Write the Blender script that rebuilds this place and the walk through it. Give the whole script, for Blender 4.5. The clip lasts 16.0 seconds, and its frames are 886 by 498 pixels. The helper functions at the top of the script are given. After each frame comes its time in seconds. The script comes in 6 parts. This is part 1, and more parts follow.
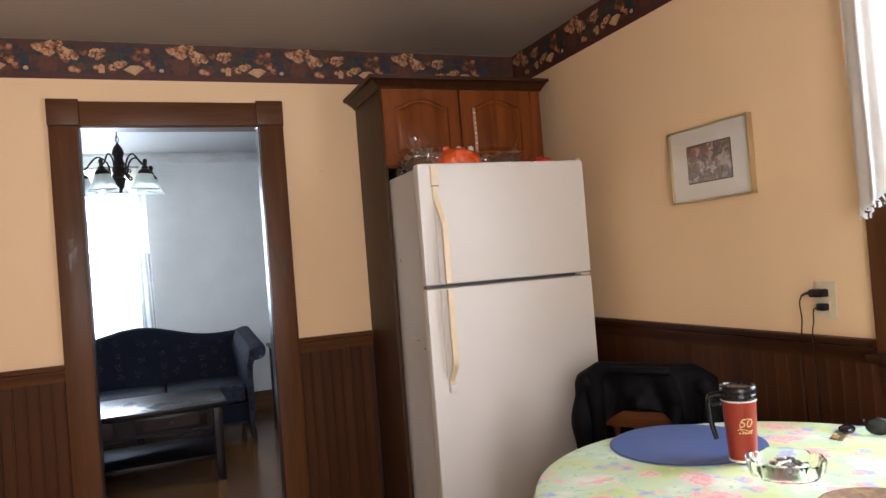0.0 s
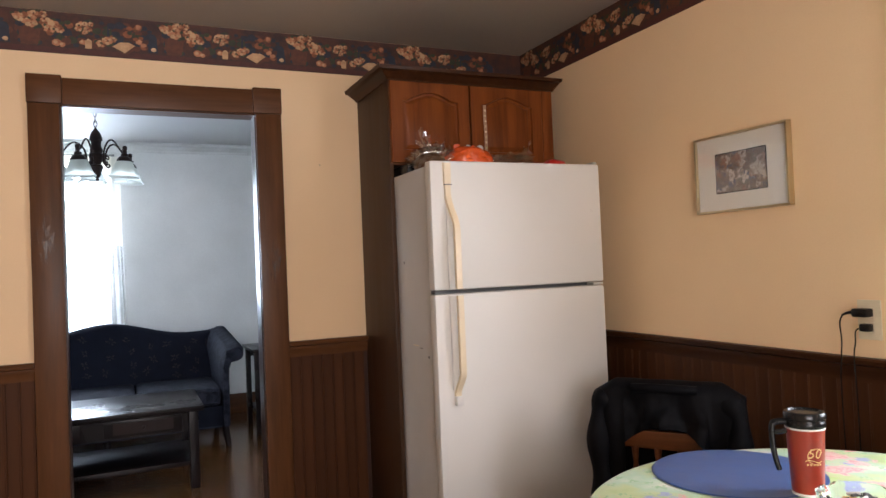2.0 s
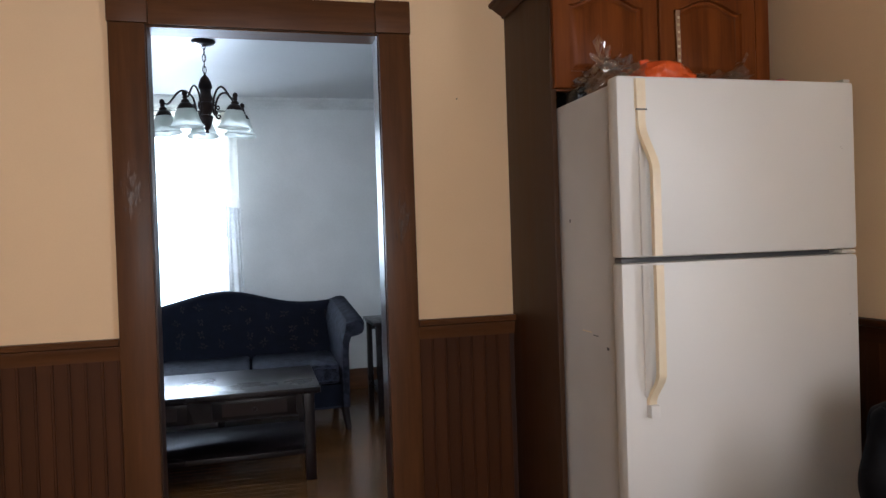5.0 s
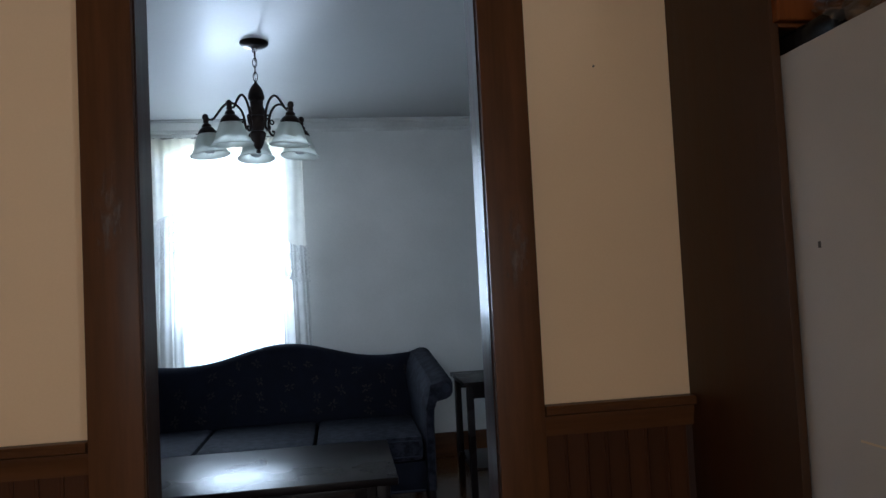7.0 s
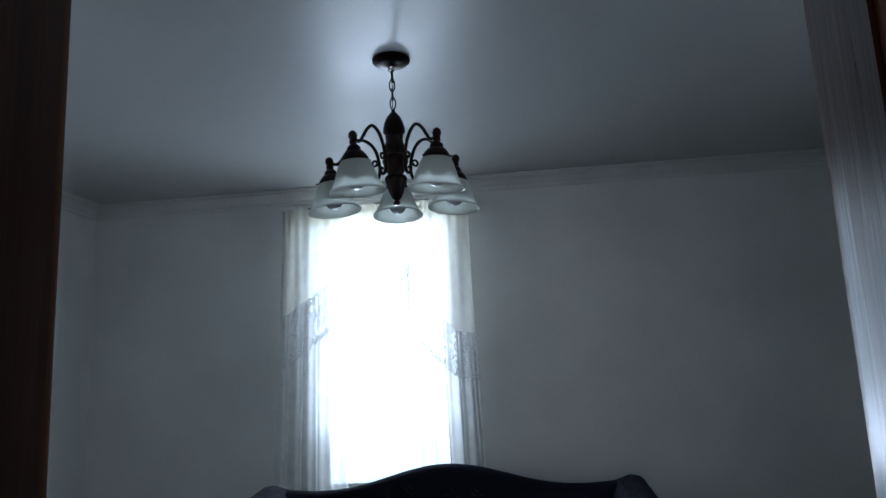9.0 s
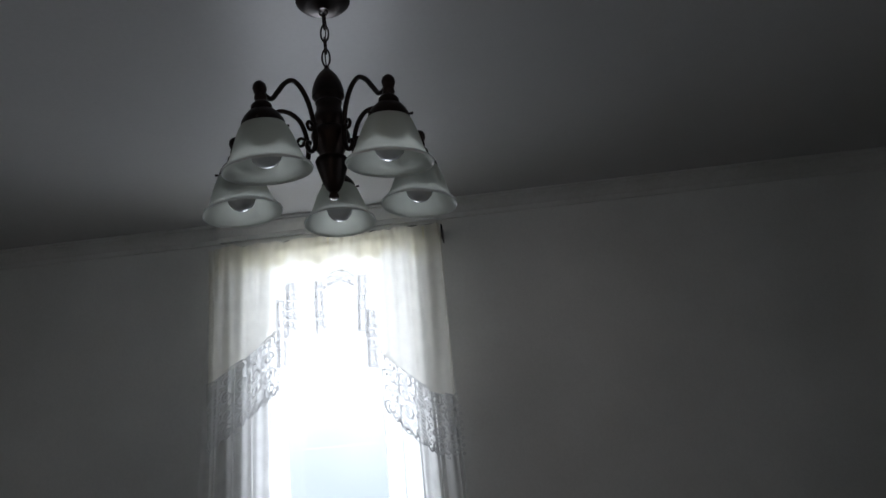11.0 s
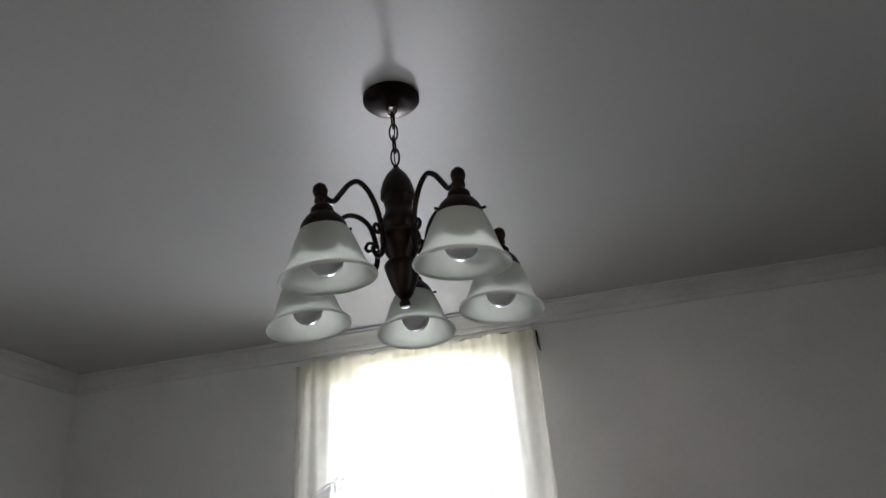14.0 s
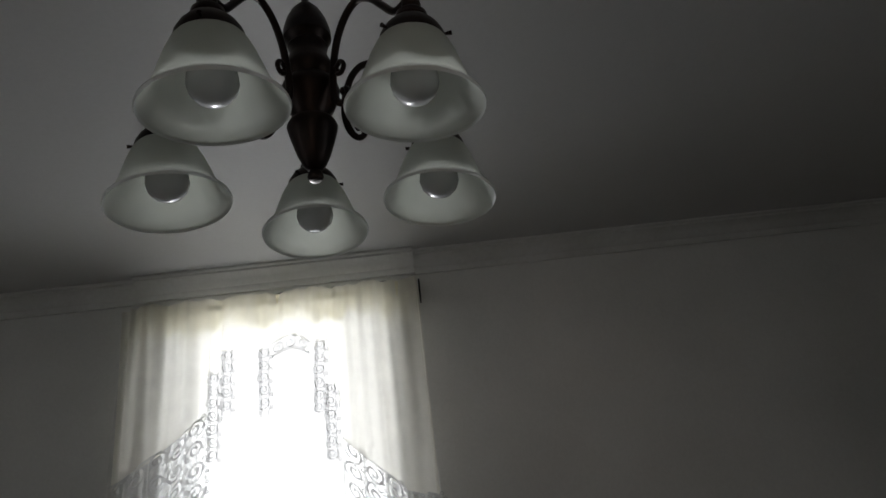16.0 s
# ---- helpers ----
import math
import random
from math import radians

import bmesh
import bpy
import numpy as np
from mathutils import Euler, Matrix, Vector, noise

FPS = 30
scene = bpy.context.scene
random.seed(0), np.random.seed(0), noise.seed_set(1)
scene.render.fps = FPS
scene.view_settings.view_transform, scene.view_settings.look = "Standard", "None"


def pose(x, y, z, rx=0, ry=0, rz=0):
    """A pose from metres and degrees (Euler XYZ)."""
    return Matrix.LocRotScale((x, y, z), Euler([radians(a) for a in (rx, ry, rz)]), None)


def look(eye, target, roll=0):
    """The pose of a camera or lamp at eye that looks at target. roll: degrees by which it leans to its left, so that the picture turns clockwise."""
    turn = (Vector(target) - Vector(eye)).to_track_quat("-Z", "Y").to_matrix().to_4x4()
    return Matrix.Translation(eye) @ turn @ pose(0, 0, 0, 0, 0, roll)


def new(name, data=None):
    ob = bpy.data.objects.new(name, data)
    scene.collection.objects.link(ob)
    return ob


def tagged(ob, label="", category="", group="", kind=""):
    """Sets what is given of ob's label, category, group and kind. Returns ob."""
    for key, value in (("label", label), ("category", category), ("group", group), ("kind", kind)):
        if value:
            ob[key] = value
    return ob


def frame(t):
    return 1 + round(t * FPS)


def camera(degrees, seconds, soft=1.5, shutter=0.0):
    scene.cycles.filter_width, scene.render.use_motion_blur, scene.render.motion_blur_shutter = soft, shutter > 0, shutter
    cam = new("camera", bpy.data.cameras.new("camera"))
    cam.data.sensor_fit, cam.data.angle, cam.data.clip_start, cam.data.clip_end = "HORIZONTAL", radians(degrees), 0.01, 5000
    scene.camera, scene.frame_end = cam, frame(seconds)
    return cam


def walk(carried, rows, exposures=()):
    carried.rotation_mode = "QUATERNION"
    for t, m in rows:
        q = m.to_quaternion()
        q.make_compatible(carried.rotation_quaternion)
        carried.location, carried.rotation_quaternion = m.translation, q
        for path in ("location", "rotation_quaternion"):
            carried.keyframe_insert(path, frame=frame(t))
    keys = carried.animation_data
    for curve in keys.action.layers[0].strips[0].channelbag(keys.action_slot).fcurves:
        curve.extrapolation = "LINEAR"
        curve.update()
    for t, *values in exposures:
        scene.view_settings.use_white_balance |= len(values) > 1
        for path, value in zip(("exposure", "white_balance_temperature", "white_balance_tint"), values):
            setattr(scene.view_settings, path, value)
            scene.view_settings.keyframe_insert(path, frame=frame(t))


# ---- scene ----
cam = camera(64.1, 16.0)
PATH = [
    (0, (-1.962, -3.608, 1.292), (-1.22, -1.751, 1.324), -4.5),
    (0.5, (-1.975, -3.541, 1.286), (-1.22, -1.689, 1.327), -4.6),
    (1, (-1.994, -3.485, 1.288), (-1.202, -1.649, 1.335), -4.1),
    (1.5, (-2.021, -3.425, 1.301), (-1.224, -1.591, 1.345), -3.3),
    (2, (-2.048, -3.377, 1.293), (-1.223, -1.555, 1.336), -2.4),
    (2.5, (-2.013, -3.326, 1.277), (-1.158, -1.518, 1.304), -2.1),
    (3, (-1.922, -3.22, 1.263), (-1.083, -1.405, 1.242), -2.0),
    (3.5, (-1.85, -3.093, 1.256), (-1.197, -1.204, 1.184), -2.4),
    (4, (-1.841, -2.981, 1.257), (-1.335, -1.049, 1.159), -2.1),
    (4.5, (-1.898, -2.794, 1.259), (-1.41, -0.855, 1.21), -1.9),
    (5, (-1.931, -2.634, 1.26), (-1.42, -0.701, 1.233), -1.9),
    (7.5, (-1.748, -1.423, 1.285), (-1.65, 0.569, 1.443), -3.0),
    (8, (-1.684, -1.138, 1.311), (-1.819, 0.843, 1.552), -2.7),
    (8.5, (-1.723, -0.861, 1.33), (-1.943, 1.102, 1.645), -2.3),
    (11, (-1.841, 0.247, 1.353), (-1.965, 2.171, 1.891), -5.43),
    (11.5, (-1.846, 0.337, 1.387), (-1.978, 2.137, 2.255), -5.32),
    (12, (-1.810, 0.375, 1.397), (-2.054, 2.122, 2.343), -4.74),
    (12.5, (-1.813, 0.405, 1.409), (-2.130, 2.141, 2.356), -4.84),
    (13, (-1.841, 0.436, 1.429), (-2.174, 2.148, 2.416), -4.93),
    (13.5, (-1.833, 0.433, 1.415), (-2.170, 2.172, 2.347), -5.31),
    (14, (-1.813, 0.433, 1.409), (-2.178, 2.213, 2.254), -5.11),
    (14.5, (-1.839, 0.537, 1.401), (-2.031, 2.381, 2.157), -6.62),
    (15, (-1.946, 0.653, 1.424), (-1.988, 2.513, 2.160), -8.13),
    (15.5, (-2.017, 0.720, 1.436), (-2.003, 2.572, 2.194), -7.92),
    (16, (-2.052, 0.847, 1.408), (-1.965, 2.695, 2.176), -7.27),
]
# seconds, stops, kelvin, tint
EXPOSURES = [(0, 0.26, 5750, 14), (3.5, 0.18, 5750, 14), (5, -0.16, 5500, 12), (7.5, -1.5, 5350, 9), (8, -1.75, 5400, 9), (8.5, -1.75, 5400, 9), (11, -2.6, 6400, 16), (11.5, -2.1, 6800, 21), (12, -1.5, 6850, 20), (12.5, -1.3, 6850, 20), (14, -1.5, 6800, 18), (15, -2.4, 6900, 17), (16, -2.7, 7000, 16)]
walk(cam, [(t, look(eye, target, roll)) for t, eye, target, roll in PATH], EXPOSURES)
# ---------------------------------------------------------------- world and light
world = bpy.data.worlds.new("sky")
scene.world = world
world.use_nodes = True
wn = world.node_tree.nodes
sky = wn.new("ShaderNodeTexSky")
sky.sky_type, sky.sun_disc, sky.sun_elevation, sky.sun_rotation = "NISHITA", False, radians(75), radians(-90)
wn["Background"].inputs["Strength"].default_value = 0.12
world.node_tree.links.new(sky.outputs[0], wn["Background"].inputs["Color"])


def area(name, where, target, w, h, power, colour):
    lamp = bpy.data.lights.new(name, "AREA")
    lamp.shape, lamp.size, lamp.size_y, lamp.energy, lamp.color = "RECTANGLE", w, h, power, colour
    ob = new(name, lamp)
    ob.matrix_world = look(where, target)
    return ob


sun = bpy.data.lights.new("sun", "SUN")
sun.energy, sun.angle, sun.color = 4.0, radians(0.5), (1.0, 0.95, 0.88)
new("sun", sun).matrix_world = look((-6, 0, 22), (0, 0, 0))

# daylight standing in the window openings
front = area("parlour_window_daylight", (-2.585, 3.505, 1.68), (-2.585, 0, 1.68), 0.76, 1.26, 34, (0.82, 0.91, 1.0))
front.data.spread = radians(150)
# two fill lamps in added, unseen side openings, to lift the parlour walls
east = area("parlour_east_fill", (0.64, 0.9, 1.5), (-4, 2.5, 0.9), 1.0, 1.3, 8, (0.84, 0.93, 1.0))
west = area("parlour_west_fill", (-4.44, 1.0, 1.5), (-2.6, 2.6, 0.9), 1.0, 1.3, 6.5, (0.84, 0.93, 1.0))
east.data.spread, west.data.spread = radians(110), radians(130)
# added lamp outdoors, standing in for light bounced up off the ground
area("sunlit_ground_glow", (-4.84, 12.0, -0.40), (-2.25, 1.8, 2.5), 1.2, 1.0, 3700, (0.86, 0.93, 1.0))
area("kitchen_side_daylight", (0.13, -2.67, 1.52), (-3, -2.6, 1.1), 0.8, 1.1, 42, (1.0, 0.96, 0.90))
area("kitchen_rear_daylight", (-2.2, -5.32, 1.5), (-1.6, 0, 1.2), 1.7, 1.2, 78, (1.0, 0.87, 0.74))


# ---------------------------------------------------------------- materials
def mat(name, c1, c2=None, rough=0.6, metal=0.0, scale=6.0, stretch=(1, 1, 1), fine=60.0, bump=0.15, contrast=0.35,
        spec=0.5, speck=0.0, coat=0.0, rand=0.0):
    """A painted, wooden or woven surface: broad variation, fine grain, bump, and roughness that wanders."""
    m = bpy.data.materials.new(name)
    m.use_nodes = True
    n, l = m.node_tree.nodes, m.node_tree.links
    b = n["Principled BSDF"]
    c2 = c2 or tuple(v * 0.8 for v in c1)
    tc, mp = n.new("ShaderNodeTexCoord"), n.new("ShaderNodeMapping")
    mp.inputs["Scale"].default_value = stretch
    l.new(tc.outputs["Object"], mp.inputs["Vector"])
    big, small = n.new("ShaderNodeTexNoise"), n.new("ShaderNodeTexNoise")
    big.inputs["Scale"].default_value, big.inputs["Detail"].default_value = scale, 6
    small.inputs["Scale"].default_value, small.inputs["Detail"].default_value = fine, 4
    for t in (big, small):
        l.new(mp.outputs[0], t.inputs["Vector"])
    add = n.new("ShaderNodeMath")
    add.operation, add.use_clamp = "MULTIPLY_ADD", True
    l.new(small.outputs[0], add.inputs[0])
    add.inputs[1].default_value = 0.35
    l.new(big.outputs[0], add.inputs[2])
    ramp = n.new("ShaderNodeValToRGB")
    ramp.color_ramp.elements[0].position, ramp.color_ramp.elements[1].position = 0.68 - contrast / 2, 0.68 + contrast / 2
    ramp.color_ramp.elements[0].color, ramp.color_ramp.elements[1].color = (*c2, 1), (*c1, 1)
    l.new(add.outputs[0], ramp.inputs[0])
    colour = ramp.outputs[0]
    if rand:
        info, hsv, r = n.new("ShaderNodeObjectInfo"), n.new("ShaderNodeHueSaturation"), n.new("ShaderNodeMapRange")
        r.inputs["To Min"].default_value, r.inputs["To Max"].default_value = 1 - rand, 1 + rand
        l.new(info.outputs["Random"], r.inputs[0])
        l.new(r.outputs[0], hsv.inputs["Value"])
        l.new(colour, hsv.inputs["Color"])
        colour = hsv.outputs[0]
    l.new(colour, b.inputs["Base Color"])
    rr = n.new("ShaderNodeMapRange")
    rr.inputs["To Min"].default_value, rr.inputs["To Max"].default_value = max(rough - 0.1, 0.02), min(rough + 0.1, 1)
    l.new(big.outputs[0], rr.inputs[0])
    l.new(rr.outputs[0], b.inputs["Roughness"])
    b.inputs["Metallic"].default_value = metal
    b.inputs["Specular IOR Level"].default_value = spec
    b.inputs["Coat Weight"].default_value = coat
    b.inputs["Coat Roughness"].default_value = 0.2
    bp = n.new("ShaderNodeBump")
    bp.inputs["Strength"].default_value, bp.inputs["Distance"].default_value = bump, 0.004
    l.new(add.outputs[0], bp.inputs["Height"])
    l.new(bp.outputs[0], b.inputs["Normal"])
    return m


def wood(name, c1, c2, rough=0.35, axis="z", rand=0.0, coat=0.04, bump=0.12, spec=0.25):
    st = {"x": (0.6, 9, 9), "y": (9, 0.6, 9), "z": (9, 9, 0.6)}[axis]
    return mat(name, c1, c2, rough=rough, scale=3.0, stretch=st, fine=14, bump=bump, contrast=0.42, coat=coat, rand=rand, spec=spec)


CREAM = mat("cream_wall_paint", (0.81, 0.59, 0.35), (0.765, 0.55, 0.32), rough=0.65, scale=1.5, fine=160, bump=0.08)
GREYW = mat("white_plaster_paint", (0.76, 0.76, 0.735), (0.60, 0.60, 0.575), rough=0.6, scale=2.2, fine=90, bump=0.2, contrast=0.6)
# kitchen ceiling set darker than the walls
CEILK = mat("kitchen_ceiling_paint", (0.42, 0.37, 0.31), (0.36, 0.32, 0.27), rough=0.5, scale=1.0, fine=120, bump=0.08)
# parlour ceiling toned below white so that it returns less light
CEILL = mat("dimmed_ceiling_paint", (0.54, 0.54, 0.53), (0.49, 0.49, 0.48), rough=0.55, scale=0.9, fine=90, bump=0.1)
MOULD = mat("cornice_paint", (0.66, 0.66, 0.64), (0.55, 0.55, 0.52), rough=0.5, scale=3, fine=60, bump=0.12)
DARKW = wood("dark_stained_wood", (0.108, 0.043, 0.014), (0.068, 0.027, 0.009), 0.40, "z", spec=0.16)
# jamb colour darkened to offset the bluish light that falls on it
JAMBW = wood("dark_worn_varnished_wood", (0.050, 0.021, 0.011), (0.024, 0.010, 0.006), 0.32, "z", coat=0.05, spec=0.27, bump=0.25)
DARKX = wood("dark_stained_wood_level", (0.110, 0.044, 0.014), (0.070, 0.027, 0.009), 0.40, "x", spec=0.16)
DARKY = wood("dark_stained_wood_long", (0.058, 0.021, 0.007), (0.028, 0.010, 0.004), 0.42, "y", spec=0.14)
# backing that shows between the boards, darker than they are
BEADGAP = mat("dark_bead_joint", (0.034, 0.012, 0.005), rough=0.8)
BEAD = wood("beadboard_wood", (0.072, 0.027, 0.009), (0.048, 0.017, 0.006), 0.5, "z", rand=0.15, spec=0.12, coat=0.0)
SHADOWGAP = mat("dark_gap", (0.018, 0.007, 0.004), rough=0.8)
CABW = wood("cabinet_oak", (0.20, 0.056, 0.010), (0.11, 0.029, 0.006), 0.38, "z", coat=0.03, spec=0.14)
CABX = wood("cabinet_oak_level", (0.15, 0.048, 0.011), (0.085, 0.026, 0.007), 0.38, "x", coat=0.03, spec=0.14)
# laminate kept dark, the side panel's shade put into its colour
PANELW = wood("shaded_cabinet_laminate", (0.058, 0.025, 0.009), (0.046, 0.020, 0.007), 0.5, "z", coat=0.02)
FLOORW = wood("oak_floor_board", (0.16, 0.066, 0.017), (0.10, 0.040, 0.011), 0.20, "x", rand=0.12, coat=0.3, bump=0.03, spec=0.5)
KFLOOR = mat("kitchen_floor_vinyl", (0.22, 0.15, 0.09), (0.16, 0.11, 0.065), rough=0.4, scale=5)
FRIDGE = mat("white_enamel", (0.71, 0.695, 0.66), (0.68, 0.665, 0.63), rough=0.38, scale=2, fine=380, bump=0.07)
# door enamel again, dimmed so the body's side carries its shade
FRSIDE = mat("white_enamel_dimmed", (0.58, 0.56, 0.53), (0.52, 0.50, 0.47), rough=0.5, scale=3, fine=300, bump=0.1)
HANDLE = mat("yellowed_plastic", (0.76, 0.65, 0.45), (0.71, 0.58, 0.39), rough=0.35, scale=5)
GASKET = mat("grey_gasket", (0.10, 0.10, 0.10), rough=0.6)
HINGE = mat("hinge_plastic", (0.62, 0.58, 0.50), rough=0.4)
GOLDF = mat("brushed_gold_metal", (0.62, 0.52, 0.33), (0.5, 0.41, 0.25), rough=0.3, metal=0.9, fine=200)
STRIPP = mat("faded_strip_paper", (0.46, 0.30, 0.19), (0.34, 0.20, 0.12), rough=0.8)
MATB = mat("cream_mat_board", (0.78, 0.74, 0.68), (0.75, 0.71, 0.65), rough=0.8)
PLATE = mat("ivory_plastic", (0.70, 0.60, 0.42), rough=0.4, bump=0.02)
BLACKP = mat("black_plastic", (0.006, 0.006, 0.007), (0.010, 0.010, 0.010), rough=0.24, bump=0.02, spec=0.3)
LEATHER = mat("black_leather", (0.003, 0.003, 0.004), (0.006, 0.006, 0.0075), rough=0.62, spec=0.07, scale=9, fine=70, bump=0.5)
CHAIRW = wood("chair_wood", (0.16, 0.055, 0.018), (0.09, 0.03, 0.01), 0.35, "x")
BRONZE = mat("dark_bronze", (0.022, 0.010, 0.006), (0.010, 0.005, 0.004), rough=0.40, metal=0.6, scale=14, fine=90, bump=0.2)
NAVY_SOLID = mat("navy_piping", (0.010, 0.013, 0.026), rough=0.85)
TABLED = mat("espresso_wood", (0.010, 0.0062, 0.0060), (0.008, 0.005, 0.005), rough=0.29, scale=2.0, fine=30, bump=0.0, contrast=0.6, spec=0.18)
BLUEMAT = mat("blue_woven_vinyl", (0.052, 0.105, 0.27), (0.036, 0.074, 0.20), rough=0.34, scale=20, fine=420, bump=0.2)
RED = mat("red_enamel", (0.26, 0.026, 0.010), (0.22, 0.020, 0.008), rough=0.3, bump=0.03)
GOLDP = mat("gold_print", (0.72, 0.50, 0.20), rough=0.4)
WHITEP = mat("white_plastic", (0.78, 0.76, 0.72), rough=0.35, bump=0.03)
ASH = mat("cigarette_ash", (0.16, 0.155, 0.15), (0.03, 0.03, 0.03), rough=0.9, fine=200, bump=0.6)
BUTT = mat("cigarette_filter", (0.55, 0.34, 0.17), (0.45, 0.27, 0.12), rough=0.8)
PAPERW = mat("white_paper", (0.75, 0.73, 0.70), rough=0.8)
STRAW = mat("brown_woven_straw", (0.28, 0.17, 0.08), (0.12, 0.07, 0.035), rough=0.8, scale=40, fine=200, bump=0.8)
ORANGE = mat("orange_plastic_film", (0.75, 0.12, 0.02), (0.62, 0.08, 0.015), rough=0.25, scale=20, bump=0.25)
REDF = mat("red_plastic_film", (0.55, 0.03, 0.02), rough=0.3)
BREAD = mat("brown_crust", (0.18, 0.085, 0.035), (0.10, 0.05, 0.02), rough=0.7, scale=18)
# ground set near white to brighten the view through the window
PALEGROUND = mat("pale_bright_ground", (0.78, 0.80, 0.82), (0.66, 0.69, 0.70), rough=0.9, scale=0.7)
SIDING = mat("outer_wall", (0.6, 0.6, 0.58), rough=0.8)


def nodes_of(name):
    m = bpy.data.materials.new(name)
    m.use_nodes = True
    return m, m.node_tree.nodes, m.node_tree.links, m.node_tree.nodes["Principled BSDF"]


def glowing(name):
    """Self-lit outdoors: pale sky over a slightly dimmer, bluer lower part."""
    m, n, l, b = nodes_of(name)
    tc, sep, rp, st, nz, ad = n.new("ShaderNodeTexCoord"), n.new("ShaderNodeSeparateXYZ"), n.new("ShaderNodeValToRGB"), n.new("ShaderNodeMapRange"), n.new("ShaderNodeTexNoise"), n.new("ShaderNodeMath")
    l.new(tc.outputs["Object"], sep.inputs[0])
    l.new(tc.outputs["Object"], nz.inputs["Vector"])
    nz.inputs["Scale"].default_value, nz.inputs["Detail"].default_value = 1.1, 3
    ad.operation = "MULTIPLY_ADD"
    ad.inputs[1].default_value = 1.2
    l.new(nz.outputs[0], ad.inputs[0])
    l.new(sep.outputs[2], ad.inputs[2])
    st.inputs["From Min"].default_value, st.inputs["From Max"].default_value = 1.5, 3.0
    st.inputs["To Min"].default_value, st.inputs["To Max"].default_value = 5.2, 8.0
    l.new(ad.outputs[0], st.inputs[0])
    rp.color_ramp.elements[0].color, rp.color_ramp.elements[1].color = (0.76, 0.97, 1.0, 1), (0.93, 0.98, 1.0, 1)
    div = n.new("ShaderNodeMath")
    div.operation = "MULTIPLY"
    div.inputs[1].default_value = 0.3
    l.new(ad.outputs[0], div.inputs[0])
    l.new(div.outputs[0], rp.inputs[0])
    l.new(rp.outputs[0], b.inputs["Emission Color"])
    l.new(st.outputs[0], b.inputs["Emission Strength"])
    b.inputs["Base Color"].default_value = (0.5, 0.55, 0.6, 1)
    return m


def sheer(name, clear, tint, lace=False, back=0.74):
    m, n, l, b = nodes_of(name)
    out = n["Material Output"]
    tr, tl, df = n.new("ShaderNodeBsdfTransparent"), n.new("ShaderNodeBsdfTranslucent"), n.new("ShaderNodeBsdfDiffuse")
    tc, weave = n.new("ShaderNodeTexCoord"), n.new("ShaderNodeTexNoise")
    weave.inputs["Scale"].default_value, weave.inputs["Detail"].default_value = 14, 5
    l.new(tc.outputs["Object"], weave.inputs["Vector"])
    tl.inputs[0].default_value = (*tint, 1)
    df.inputs[0].default_value = (*tint, 1)
    m1, m2 = n.new("ShaderNodeMixShader"), n.new("ShaderNodeMixShader")
    m1.inputs[0].default_value = 0.62 if lace else 1 - back
    l.new(tl.outputs[0], m1.inputs[1])
    l.new(df.outputs[0], m1.inputs[2])
    l.new(m1.outputs[0], m2.inputs[1])
    l.new(tr.outputs[0], m2.inputs[2])
    rng = n.new("ShaderNodeMapRange")
    rng.inputs["To Min"].default_value, rng.inputs["To Max"].default_value = clear - 0.12, clear + 0.12
    l.new(weave.outputs[0], rng.inputs[0])
    if lace:
        v1, v2 = n.new("ShaderNodeTexVoronoi"), n.new("ShaderNodeTexVoronoi")
        v1.inputs["Scale"].default_value, v2.inputs["Scale"].default_value = 20, 70
        s = n.new("ShaderNodeMath")
        s.operation = "SINE"
        k = n.new("ShaderNodeMath")
        k.operation = "MULTIPLY"
        k.inputs[1].default_value = 30
        for v in (v1, v2):
            l.new(tc.outputs["Object"], v.inputs["Vector"])
        l.new(v1.outputs["Distance"], k.inputs[0])
        l.new(k.outputs[0], s.inputs[0])
        hole = n.new("ShaderNodeMath")
        hole.operation = "GREATER_THAN"
        hole.inputs[1].default_value = 0.15
        l.new(s.outputs[0], hole.inputs[0])
        tiny = n.new("ShaderNodeMath")
        tiny.operation = "LESS_THAN"
        tiny.inputs[1].default_value = 0.28
        l.new(v2.outputs["Distance"], tiny.inputs[0])
        mx = n.new("ShaderNodeMath")
        mx.operation = "MAXIMUM"
        l.new(hole.outputs[0], mx.inputs[0])
        l.new(tiny.outputs[0], mx.inputs[1])
        sc = n.new("ShaderNodeMapRange")
        sc.inputs["To Min"].default_value, sc.inputs["To Max"].default_value = 0.03, 0.92
        l.new(mx.outputs[0], sc.inputs[0])
        l.new(sc.outputs[0], m2.inputs[0])
    else:
        l.new(rng.outputs[0], m2.inputs[0])
    l.new(m2.outputs[0], out.inputs[0])
    return m


def glassy(name, tint, rough, mix, coatcol=(1, 1, 1)):
    """Thin glass or film: partly clear, partly glossy."""
    m, n, l, b = nodes_of(name)
    tr, gl, mx = n.new("ShaderNodeBsdfTransparent"), n.new("ShaderNodeBsdfGlossy"), n.new("ShaderNodeMixShader")
    tr.inputs[0].default_value = (*tint, 1)
    gl.inputs[0].default_value = (*coatcol, 1)
    gl.inputs["Roughness"].default_value = rough
    mx.inputs[0].default_value = mix
    l.new(tr.outputs[0], mx.inputs[1])
    l.new(gl.outputs[0], mx.inputs[2])
    l.new(mx.outputs[0], n["Material Output"].inputs[0])
    return m


